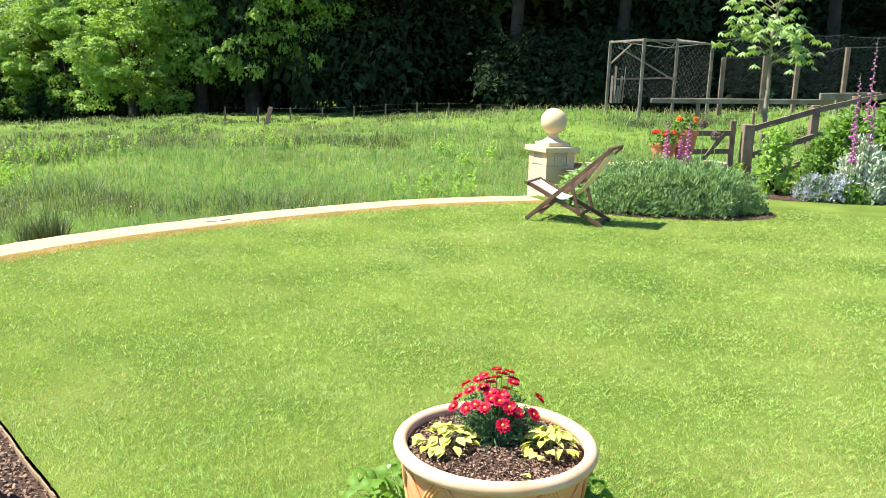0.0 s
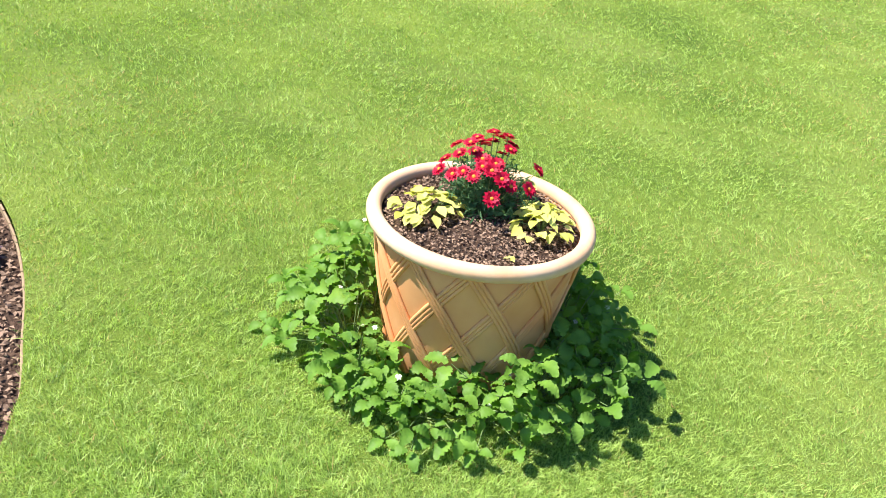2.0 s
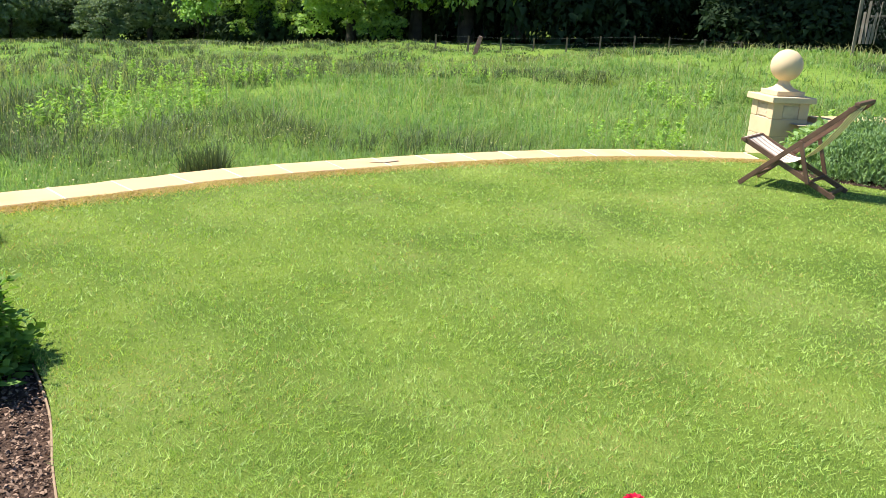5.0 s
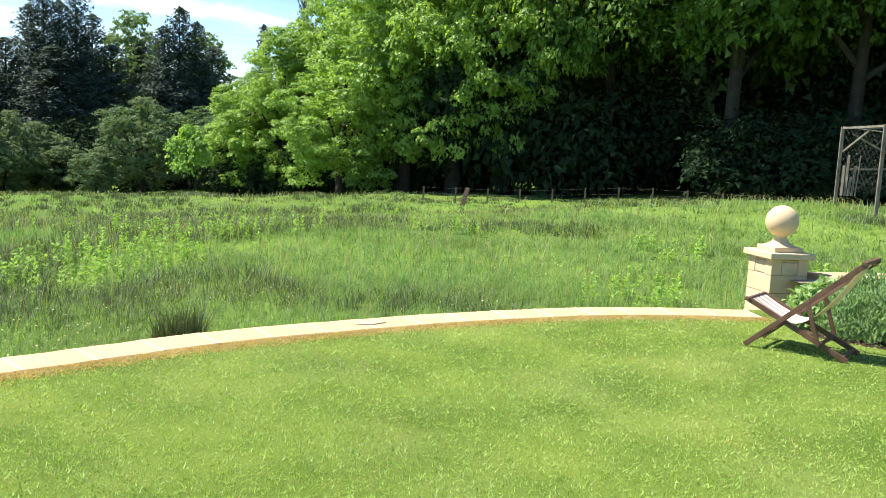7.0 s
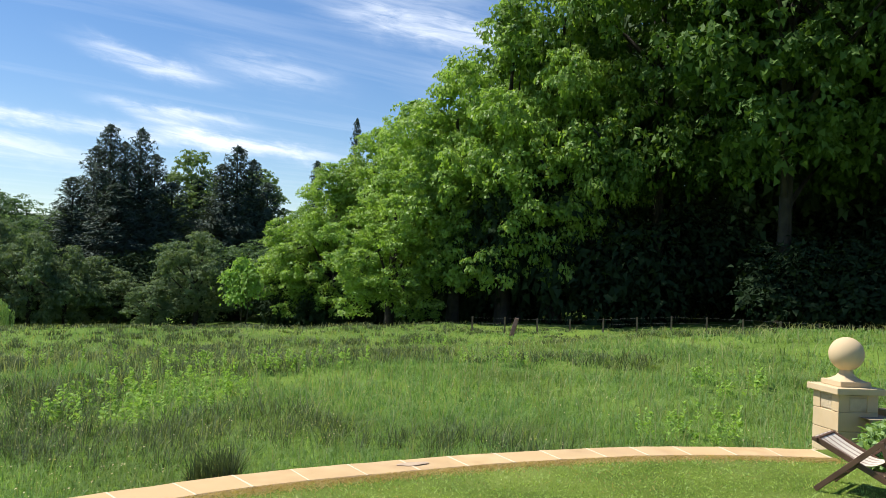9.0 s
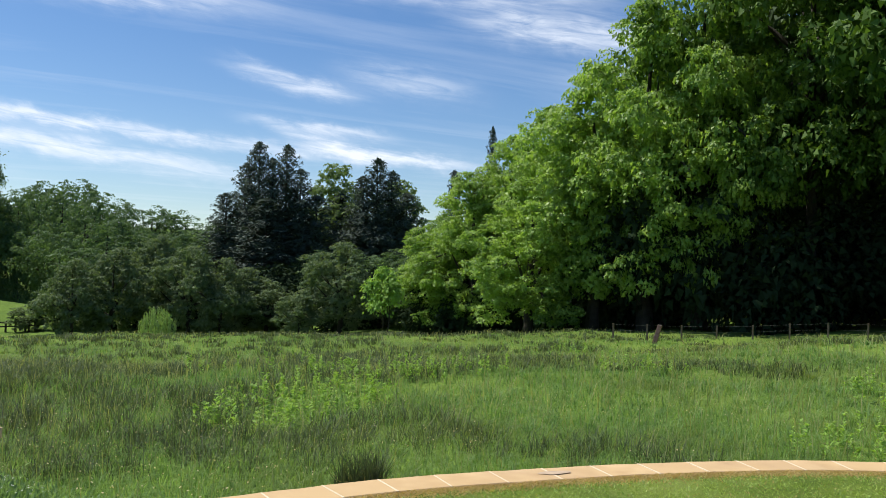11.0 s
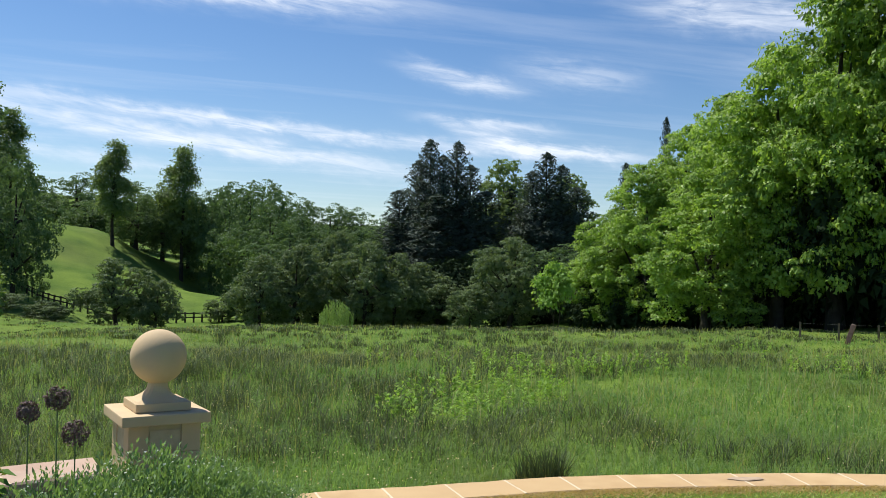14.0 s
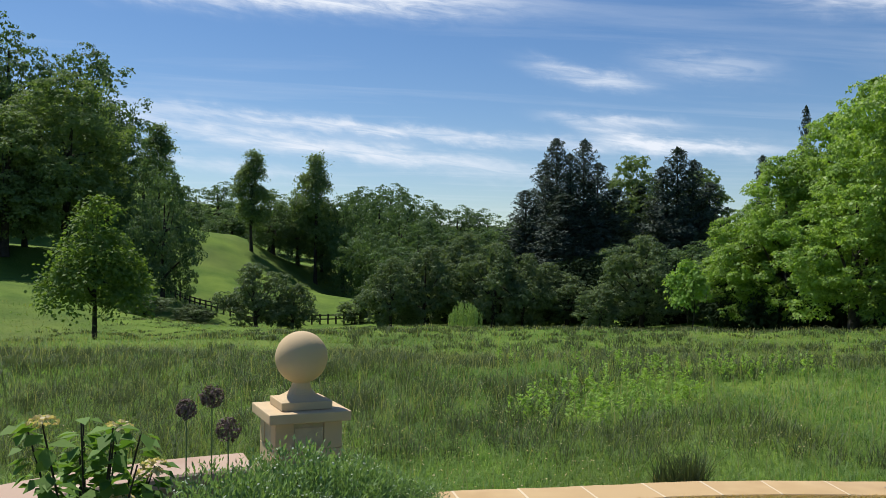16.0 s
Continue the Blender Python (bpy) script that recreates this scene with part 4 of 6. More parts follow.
def daisies():
    rng = np.random.default_rng(6)
    owner = thing("crimson_daisy", "crimson marguerite daisy in full bloom in the planter", "flowering plant", pose(POT.x + 0.002, POT.y + 0.06, 0.468))
    n = 420
    d = ball_dirs(rng, n, 0.0)
    c = d * rng.uniform(0.35, 1.0, (n, 1)) * [0.13, 0.115, 0.145]
    v, q = sprays(rng, c, d, 7, np.full(n, 0.014), 0.028, 0.0, 0.2, 0.09)
    mesh_object("foliage", v, q, M_FINE, owner, "feathery blue-green leaves")
    runs, places = [], []
    for k in range(60):
        a = rng.uniform(0, 2 * math.pi)
        r = 0.14 * math.sqrt(rng.uniform(0.05, 1))
        z = 0.185 * math.sqrt(max(0.05, 1 - (r / 0.165) ** 2)) * rng.uniform(0.85, 1.12)
        if a > math.pi * 1.15 and a < math.pi * 1.85:
            z *= 0.85
        p = np.array([r * math.cos(a), r * math.sin(a), z])
        if any(np.linalg.norm(p - x) < 0.032 for x in places):
            continue
        places.append(p)
        runs.append((np.array([p * [0.3, 0.3, 0.1], p * [0.8, 0.8, 0.6], p]), [0.0016, 0.0014, 0.0012]))
    v, q = tubes(runs, 4)
    tagged(mesh_object("stem_cluster", v, q, M_STEM, owner), kind="stuff")
    kinds = [daisy_mesh("flower", rng, 0.026), daisy_mesh("flower", rng, 0.023, 12), daisy_mesh("flower", rng, 0.025, 14)]
    first_petals, first_eye = {}, None
    for i, p in enumerate(places):
        k = i % 3
        out = Vector((p[0] * 3.5, p[1] * 3.5 - 0.1, 0.55)).normalized()
        m = Matrix.Translation(Vector(p)) @ out.to_track_quat("Z", "Y").to_matrix().to_4x4()
        if k not in first_petals:
            ob = mesh_object("flower", *kinds[k], M_PETAL, owner)
            ob.matrix_basis = m
            first_petals[k] = ob
        else:
            ob = share("flower", first_petals[k], m, owner)
        if first_eye is None:
            bm = bmesh.new()
            bmesh.ops.create_uvsphere(bm, u_segments=8, v_segments=5, radius=0.0056, matrix=Matrix.Translation((0, 0, 0.002)) @ Matrix.Diagonal((1, 1, 0.6, 1)))
            first_eye = part("flower_centre", bm, M_EYE, ob, "orange disc centre")
        else:
            share("flower_centre", first_eye, Matrix(), ob, "orange disc centre")


daisies()


def coleus(at, seed, n=62, reach=0.084):
    rng = np.random.default_rng(seed)
    owner = thing("coleus_plant", "low yellow-leaved coleus in the planter", "bedding plant", at, "yellow bedding plants in the planter")
    a, r = rng.uniform(0, 2 * math.pi, n), reach * np.sqrt(rng.random(n))
    c = np.stack([r * np.cos(a) * 1.25, r * np.sin(a), 0.05 * (1 - (r / reach) ** 2) + 0.012 + rng.uniform(0, 0.012, n)], 1)
    d = np.stack([np.cos(a), np.sin(a), np.full(n, -0.25)], 1) + rng.normal(0, 0.25, (n, 3))
    v, f = [], []
    for p, al in zip(c, d):
        al = al / np.linalg.norm(al)
        up = unit(np.array([0, 0, 1.0]) + rng.normal(0, 0.25, 3))
        s = unit(np.cross(up, al))
        up = np.cross(al, s)
        l = rng.uniform(0.028, 0.044)
        b = len(v)
        v += [p - al * l * 0.5, p - al * l * 0.15 + s * l * 0.38 + up * l * 0.1, p + al * l * 0.2 + s * l * 0.3 + up * l * 0.08, p + al * l * 0.55 - up * l * 0.1, p + al * l * 0.2 - s * l * 0.3 + up * l * 0.08, p - al * l * 0.15 - s * l * 0.38 + up * l * 0.1, p + up * 0.0]
        f += [[b, b + 1, b + 6], [b + 1, b + 2, b + 6], [b + 2, b + 3, b + 6], [b + 3, b + 4, b + 6], [b + 4, b + 5, b + 6], [b + 5, b, b + 6]]
    mesh_object("leaves", np.array(v), np.array(f), M_COLEUS, owner)
    v, q = tubes([(np.array([[0, 0, -0.01], x * [0.6, 0.6, 0.7], x]), [0.002, 0.0016, 0.001]) for x in c[:16]], 4)
    tagged(mesh_object("stem_cluster", v, q, M_STEM, owner), kind="stuff")


coleus(pose(POT.x - 0.150, POT.y - 0.035, 0.456, rz=20), 31)
coleus(pose(POT.x + 0.165, POT.y - 0.030, 0.456, rz=80), 32)
coleus(pose(POT.x + 0.12, POT.y + 0.11, 0.456), 33, 10, 0.03)
coleus(pose(POT.x + 0.08, POT.y - 0.21, 0.452) @ Matrix.Scale(0.4, 4), 34, 5, 0.02)


def berry_leaf_mesh():
    """Three toothed leaflets on one stalk end."""
    v, f = [], []
    for turn_by, sc in ((0, 1.0), (95, 0.92), (-95, 0.92)):
        m = Matrix.Rotation(radians(turn_by), 3, "Z")
        b = len(v)
        mids = []
        for i in range(7):
            t = i / 6
            mids.append(len(v))
            v.append(m @ Vector((0, 0.008 + t * 0.068 * sc, 0.010 * math.sin(t * 2.6) - 0.012 * t * t)))
        for side in (1, -1):
            edge = []
            for i in range(13):
                t = i / 12
                w = 0.0225 * sc * math.sin(math.pi * min(1, t * 0.93 + 0.03)) ** 0.85 * (1.10 if i % 2 else 0.84)
                edge.append(len(v))
                v.append(m @ Vector((side * w, 0.008 + t * 0.070 * sc, 0.010 * math.sin(t * 2.6) - 0.012 * t * t + 0.010 * (w / 0.019) - 0.0065 * (i % 2))))
            for i in range(6):
                for q in ([mids[i], edge[2 * i], edge[2 * i + 1]], [mids[i], edge[2 * i + 1], mids[i + 1]], [mids[i + 1], edge[2 * i + 1], edge[2 * i + 2]]):
                    f.append(q if side > 0 else q[::-1])
    return np.array([tuple(x) for x in v]), np.array(f)


def strawberries():
    rng = np.random.default_rng(8)
    lv, lf = berry_leaf_mesh()
    first = None
    first_flower = None
    spots = [(a, rng.uniform(0.28, 0.40)) for a in np.linspace(122, 408, 20)]
    for a, r in spots:
        x, y = POT.x + r * math.cos(radians(a)), POT.y + r * math.sin(radians(a))
        owner = thing("strawberry_plant", "leafy green strawberry plant growing round the planter's foot", "strawberry plant", pose(x, y, 0), "strawberry plants round the planter")
        runs = []
        side = 1.0 if 150 < a < 385 else 0.75
        for k in range(int(rng.integers(13, 18))):
            b = rng.uniform(0, 2 * math.pi)
            reach = rng.uniform(0.02, 0.155) * side
            ox, oy = reach * math.cos(b), reach * math.sin(b)
            # leaves lean away from the pot
            ox += 0.05 * math.cos(radians(a))
            oy += 0.05 * math.sin(radians(a))
            if math.hypot(x + ox - POT.x, y + oy - POT.y) < 0.27:
                continue
            z = rng.uniform(0.04, 0.25) * (1.2 - reach * 3.5) * (0.62 if 200 < a < 285 else 0.92)
            heading = math.degrees(math.atan2(oy, ox)) - 90 + rng.normal(0, 30)
            s = rng.uniform(0.5, 1.12)
            m = pose(ox, oy, z, rng.normal(-12, 20), rng.normal(0, 20), heading) @ Matrix.Scale(s, 4)
            if first is None:
                first = mesh_object("leaf", lv, lf, M_BERRY, owner)
                first.matrix_basis = m
            else:
                share("leaf", first, m, owner)
            runs.append((np.array([[0, 0, 0], [ox * 0.5, oy * 0.5, z * 0.75], [ox, oy, z]]), [0.0022, 0.0018, 0.0014]))
        v, q = tubes(runs, 4)
        tagged(mesh_object("stem_cluster", v, q, M_STEM, owner), kind="stuff")
        for k in range(int(rng.integers(0, 3))):
            b = rng.uniform(0, 2 * math.pi)
            m = pose(0.07 * math.cos(b) + 0.06 * math.cos(radians(a)), 0.07 * math.sin(b) + 0.06 * math.sin(radians(a)), rng.uniform(0.13, 0.2), rng.normal(0, 20), rng.normal(0, 20))
            if first_flower is None:
                first_flower = mesh_object("flower", *daisy_mesh("flower", rng, 0.009, 6), M_WHITE, owner, "small white flower")
                first_flower.matrix_basis = m
            else:
                share("flower", first_flower, m, owner, "small white flower")


strawberries()


# ---- deckchair ----
def deckchair(at):
    owner = thing("deckchair", "dark-stained wooden deckchair with a faded striped canvas sling on the lawn", "deckchair", at)
    w = 0.50
    A0, A1 = (0.0, 0.015), (0.93, 0.865)
    B0, B1 = (-0.02, 0.43), (0.86, 0.015)
    for y, n in ((0.0, "near"), (w, "far")):
        part("back_frame_rail", bar((A0[0], y, A0[1]), (A1[0], y, A1[1]), 0.028, 0.045), M_TEAK, owner)
        part("seat_frame_rail", bar((B0[0], y + (0.035 if y == 0 else -0.035), B0[1]), (B1[0], y + (0.035 if y == 0 else -0.035), B1[1]), 0.028, 0.045), M_TEAK, owner)
        part("prop", bar((0.51, y - (0.03 if y == 0 else -0.03), 0.49), (0.63, y - (0.03 if y == 0 else -0.03), 0.115), 0.024, 0.036), M_TEAK, owner)
    part("top_rail", bar((A1[0] - 0.01, -0.02, A1[1] + 0.005), (A1[0] - 0.01, w + 0.02, A1[1] + 0.005), 0.045, 0.03), M_TEAK, owner)
    part("head_rail", bar((0.86, -0.015, 0.815), (0.86, w + 0.015, 0.815), 0.03, 0.04), M_TEAK, owner)
    part("front_rail", bar((B0[0], 0.0, B0[1]), (B0[0], w, B0[1]), 0.045, 0.03), M_TEAK, owner)
    part("rear_crossbar", bar((B1[0] - 0.05, 0.03, 0.04), (B1[0] - 0.05, w - 0.03, 0.04), 0.035, 0.025), M_TEAK, owner)
    part("foot_crossbar", bar((0.10, 0.0, 0.10), (0.10, w, 0.10), 0.03, 0.025), M_TEAK, owner)
    part("prop_crossbar", bar((0.63, -0.03, 0.125), (0.63, w + 0.03, 0.125), 0.028, 0.022), M_TEAK, owner)
    # sling: a sagging sheet in stripes
    line, _ = spline([(-0.03, 0.45), (0.16, 0.345), (0.36, 0.27), (0.50, 0.31), (0.64, 0.45), (0.77, 0.63), (0.915, 0.875)], 30)
    edges = np.linspace(0.05, w - 0.05, 12)
    for i, (a, b) in enumerate(zip(edges, edges[1:])):
        pa = np.stack([line[:, 0], np.full(30, a), line[:, 1]], 1)
        pb = np.stack([line[:, 0], np.full(30, b), line[:, 1]], 1)
        v = np.concatenate([pa, pb, pa - [0, 0, 0.003], pb - [0, 0, 0.003]])
        k = np.arange(29)
        q = np.concatenate([np.stack([k, k + 1, k + 31, k + 30], 1), np.stack([k + 60, k + 90, k + 91, k + 61], 1)])
        mesh_object("canvas_stripe", v, q, M_STRIPE if i in (2, 5, 8) else M_CANVAS, owner, "brown stripe of the sling" if i in (2, 5, 8) else "pale canvas stripe of the sling", smooth=True)


deckchair(pose(0.77, 9.62, 0, 0, 0, -23.5) @ Matrix.Scale(0.97, 4))


# ---- beds ----
def bed(name, outline, z, label, chips, seed):
    bm = bmesh.new()
    pts, _ = spline(np.vstack([outline, outline[:1]]), 120)
    f = bm.faces.new([bm.verts.new((x, y, z)) for x, y in pts[:-1]])
    if f.normal.z < 0:
        f.normal_flip()
    bmesh.ops.triangulate(bm, faces=[f])
    owner = tagged(part(name, bm, M_MULCH, None), label, "flower bed", kind="structure")
    rng = np.random.default_rng(seed)
    lo, hi = pts.min(0), pts.max(0)
    c = rng.uniform(lo, hi, (chips * 3, 2))
    c = c[inside(c[:, 0], c[:, 1], pts[:-1])]
    c = c[rng.random(len(c)) < np.interp(c[:, 0], [-4.0, -1.6], [0.25, 1.0])][:chips]
    n = len(c)
    p = np.column_stack([c, z + rng.uniform(0.002, 0.016, n)])
    v, q = leaf_quads(p, rng.normal(0, 1, (n, 3)) * [1, 1, 0.3], np.array([0, 0, 1]) + rng.normal(0, 0.5, (n, 3)), rng.uniform(0.007, 0.026, n), 0.28, 0.2)
    tagged(mesh_object("bark_chips", v, q, M_CHIP, owner), "loose bark chips", kind="stuff")
    return pts


BED_LEFT = bed("flower_bed", np.array(BED_LINE), SUNK, "bark-mulched flower bed with a timber edge", 42000, 41)
BED_MID = bed("flower_bed", np.array([(1.3, 10.8), (1.45, 10.35), (2.0, 10.08), (2.7, 10.0), (3.4, 10.12), (3.85, 10.5), (3.8, 11.1), (3.4, 11.9), (2.2, 12.0), (1.6, 11.4)]), 0.006, "mulched bed under a clump of lavender", 2600, 42)
BED_RIGHT = bed("flower_bed", np.array([(4.1, 12.5), (4.35, 11.98), (5.0, 11.88), (6.2, 11.85), (7.6, 11.75), (9.5, 11.6), (9.6, 13.4), (7.0, 14.2), (5.4, 13.9), (4.5, 13.2)]), 0.006, "mulched border beside the timber fence", 2600, 43)

edge_line, _ = spline([(-0.86, 0.9), (-0.86, 1.6), (-0.93, 2.2), (-1.07, 2.54), (-1.22, 2.84), (-1.42, 3.14), (-1.74, 3.5), (-2.1, 3.9), (-2.9, 4.6), (-3.6, 5.2)], 120)
edging = thing("log_edging", "row of low split-timber stakes edging the bed", "garden edging", kind="structure")
stake = None
for (x0, y0), (x1, y1) in zip(edge_line, edge_line[1:]):
    m = Matrix.Translation((x0, y0, -0.092)) @ Matrix.Rotation(math.atan2(y1 - y0, x1 - x0), 4, "Z") @ Matrix.Diagonal((1, 1, random.uniform(0.94, 1.06), 1))
    if stake is None:
        stake = part("stake", box(0.047, 0.008, 0.071, (0.025, 0.005, 0), 0.002), M_EDGING, edging)
        stake.matrix_basis = m
    else:
        share("stake", stake, m, edging)


# ---- shrubs and flowers ----
def shrub(name, label, category, seed, height, radius, n, per, size, material, width=0.3, upright=0.3, group="", spread=0.05, stems=14):
    rng = np.random.default_rng(seed)
    owner = thing(name, label, category, None, group)
    d = ball_dirs(rng, n, -0.1)
    c = d * rng.uniform(0.45, 1.0, (n, 1)) ** 0.6 * [radius, radius, height * 0.88] * (1 + 0.18 * np.sin(5 * np.arctan2(d[:, 1], d[:, 0]) + seed))[:, None] ** 0.5
    c[:, 2] = np.maximum(c[:, 2], 0.03)
    v, q = sprays(rng, c, unit(d * [1, 1, 0.5] + [0, 0, upright]), per, np.full(n, spread), size, -upright, 0.25, width)
    mesh_object("foliage", v, q, material, owner)
    runs = [(np.array([[0, 0, 0], x * [0.5, 0.5, 0.4], x * 0.9]), [0.012, 0.008, 0.003]) for x in c[:stems]]
    v, q = tubes(runs, 4)
    tagged(mesh_object("stem_cluster", v, q, M_BARK, owner), kind="stuff")
    return owner


def spread_out(proto, rows):
    for x, y, z, sw, sh, rz in rows:
        copy_thing(proto, Matrix.Translation((x, y, z)) @ Matrix.Rotation(radians(rz), 4, "Z") @ Matrix.Diagonal((sw, sw, sh, 1)))
    for o in (*proto.children_recursive, proto):
        bpy.data.objects.remove(o)


lav = shrub("lavender_bush", "bushy grey-green lavender not yet in flower", "shrub", 51, 0.6, 0.42, 950, 7, 0.06, M_LAV, 0.13, 0.7, "lavender bushes in the bed", 0.045)
spread_out(lav, [(1.85, 10.6, 0, 0.9, 0.8, 0), (2.2, 10.5, 0, 1, 0.9, 70), (2.6, 10.44, 0, 0.95, 1.0, 130), (3.0, 10.5, 0, 0.95, 1.02, 200), (3.36, 10.7, 0, 0.85, 0.85, 260), (2.1, 11.0, 0, 1, 1.0, 20), (2.55, 10.95, 0, 1.05, 1.08, 90), (3.05, 11.0, 0, 1, 1.05, 160), (3.4, 11.2, 0, 0.8, 0.8, 10), (2.7, 11.4, 0, 1, 0.9, 40)])
pale = shrub("pale_leaved_shrub", "rounded shrub with pale green oval leaves beside the pier", "shrub", 52, 0.5, 0.36, 420, 7, 0.085, M_SAGE, 0.33, 0.2, "", 0.05)
spread_out(pale, [(1.62, 10.95, 0, 1.0, 0.95, 0), (1.95, 11.35, 0, 0.9, 0.9, 90), (3.62, 10.75, 0, 0.5, 0.5, 50)])
lav2 = shrub("lavender_bush", "thick fresh green lavender bush with tiny pale buds", "shrub", 53, 0.735, 0.45, 1700, 8, 0.038, M_LAV, 0.15, 0.8, "lavender bushes by the wall", 0.04)
rng = np.random.default_rng(530)
bud = ball_dirs(rng, 420, 0.1)
v, q = leaf_quads(bud * [0.45, 0.45, 0.71], rng.normal(0, 1, (420, 3)), bud, 0.015, 0.45)
tagged(mesh_object("bud_cluster", v, q, M_SILVER, lav2), "tiny pale flower buds", kind="stuff")
spread_out(lav2, [(-3.8, 3.6, SUNK, 0.8, 0.8, 0), (-3.95, 4.0, SUNK, 1.05, 0.95, 60), (-4.1, 4.5, SUNK, 1.05, 0.97, 130), (-4.15, 4.95, SUNK, 0.95, 0.8, 210), (-3.85, 4.45, SUNK, 0.8, 0.7, 300), (-4.05, 5.25, SUNK, 0.8, 0.55, 40), (-3.75, 4.85, SUNK, 0.8, 0.5, 140)])
border = shrub("border_shrub", "tall leafy green border shrub behind the flowers", "shrub", 54, 1.3, 0.6, 800, 9, 0.11, M_SHRUB, 0.3, 0.3, "border shrubs by the fence", 0.09)
spread_out(border, [(5.85, 13.0, 0, 1.0, 1.0, 0), (6.5, 12.8, 0, 1.1, 1.2, 90), (7.2, 12.7, 0, 1.1, 1.05, 200), (5.35, 12.9, 0, 0.5, 0.7, 30), (8.0, 12.5, 0, 1.2, 1.2, 150)])
silver = shrub("silver_artemisia", "silvery white feathery artemisia at the border's edge", "plant", 55, 0.85, 0.36, 420, 8, 0.08, M_SILVER, 0.16, 0.6, "", 0.05)
spread_out(silver, [(5.62, 12.2, 0, 1.0, 1.05, 0), (6.2, 12.1, 0, 1.0, 0.95, 80)])
mint = shrub("catmint_plant", "low clump of blue-mauve catmint spilling on the lawn edge", "plant", 56, 0.42, 0.3, 330, 8, 0.05, M_CATMINT, 0.25, 0.6, "catmint along the border", 0.035)
spread_out(mint, [(4.92, 12.1, 0, 0.75, 0.9, 0), (5.2, 12.05, 0, 0.85, 0.9, 90)])
mintleaf = shrub("catmint_plant", "green leafy clump under the catmint flowers", "plant", 57, 0.32, 0.28, 220, 8, 0.06, M_SHRUB, 0.28, 0.4, "", 0.04)
spread_out(mintleaf, [(4.98, 12.12, 0, 0.9, 1.1, 0), (5.28, 12.05, 0, 0.9, 1.0, 70), (5.5, 11.95, 0, 0.6, 0.7, 10)])
hop = shrub("young_hornbeam", "young bright green hornbeam planted in the mulch", "tree", 58, 1.2, 0.2, 110, 8, 0.085, M_WEED, 0.34, 0.2, "", 0.06)
spread_out(hop, [(4.55, 12.6, 0, 1.0, 1.0, 0)])
purple = shrub("heuchera_plant", "low dark purple heuchera on the bark mulch", "plant", 59, 0.16, 0.2, 90, 6, 0.075, M_PURPLE, 0.42, 0.1, "dark plants on the mulch", 0.04)
spread_out(purple, [(-1.62, 2.85, SUNK, 1.0, 1.0, 0), (-1.82, 2.45, SUNK, 0.9, 0.9, 60), (-1.42, 2.5, SUNK, 0.55, 0.7, 110)])
leftbush = shrub("bed_shrub", "leafy green shrub in the mulched bed", "shrub", 60, 0.85, 0.36, 300, 8, 0.09, M_SHRUB, 0.3, 0.3, "", 0.08)
spread_out(leftbush, [(-2.62, 3.95, SUNK, 0.8, 0.55, 0), (-2.25, 2.9, SUNK, 0.7, 0.45, 50)])


def viburnum(at):
    rng = np.random.default_rng(61)
    owner = thing("flowering_shrub", "drooping-leaved shrub with fading cream flower heads", "shrub", at)
    runs, cs, ds, fl = [], [], [], []
    for k in range(16):
        a, r = rng.uniform(0, 2 * math.pi), rng.uniform(0.04, 0.27)
        topz = rng.uniform(0.72, 1.05)
        tip = np.array([r * math.cos(a), r * math.sin(a), topz])
        runs.append((np.array([[0, 0, 0], tip * [0.4, 0.4, 0.5], tip]), [0.007, 0.005, 0.003]))
        m = 48
        s = rng.uniform(0.4, 1.02, m)[:, None]
        b = rng.uniform(0, 2 * math.pi, m)
        out = np.stack([np.cos(b), np.sin(b), rng.uniform(-0.9, 0.0, m)], 1)
        cs.append(tip * s + out * 0.05)
        ds.append(out)
        if k % 3 == 0:
            fl.append(tip - [0, 0, 0.005])
    v, q = tubes(runs, 5)
    tagged(mesh_object("stem_cluster", v, q, M_BARK, owner), kind="stuff")
    c, d = np.concatenate(cs), np.concatenate(ds)
    v, q = leaf_quads(c, d, np.array([0, 0, 1.0]) + rng.normal(0, 0.4, c.shape), rng.uniform(0.055, 0.10, len(c)), 0.3, 0.14)
    mesh_object("leaves", v, q, M_SHRUB, owner)
    for p in fl:
        n = 60
        o = ball_dirs(rng, n, 0.0) * [0.05, 0.05, 0.03]
        v, q = leaf_quads(p + o, rng.normal(0, 1, (n, 3)), ball_dirs(rng, n, 0.1), 0.02, 0.4)
        mesh_object("flower_head", v, q, M_CREAM, owner, "fading cream flower head")


viburnum(pose(-3.56, 3.2, SUNK) @ Matrix.Diagonal((1.15, 1.15, 1.05, 1)))


def allium(at, height, head):
    rng = np.random.default_rng(int(height * 1000))
    owner = thing("allium_seedhead", "round brown allium seedhead on a tall bare stem", "flower", at, "alliums behind the lavender")
    v, q = tubes([(np.array([[0, 0, 0], [0.01, 0, height * 0.5], [0, 0, height]]), [0.005, 0.0045, 0.004])], 5)
    mesh_object("stem", v, q, M_STEM, owner)
    d = ball_dirs(rng, 130, -1)
    top = np.array([0, 0, height])
    v, q = tubes([(np.array([top, top + x * head]), [0.0008, 0.0008]) for x in d], 3)
    mesh_object("rays", v, q, M_ALLIUM, owner)
    v, q = leaf_quads(top + np.repeat(d, 3, 0) * head + rng.normal(0, 0.005, (390, 3)), rng.normal(0, 1, (390, 3)), np.repeat(d, 3, 0), 0.016, 0.45, 0.3)
    mesh_object("floret_head", v, q, M_ALLIUM, owner)


allium(pose(-4.72, 4.33, SUNK), 0.905, 0.06)
allium(pose(-4.72, 4.17, SUNK), 0.845, 0.052)
allium(pose(-4.72, 4.44, SUNK), 0.695, 0.068)


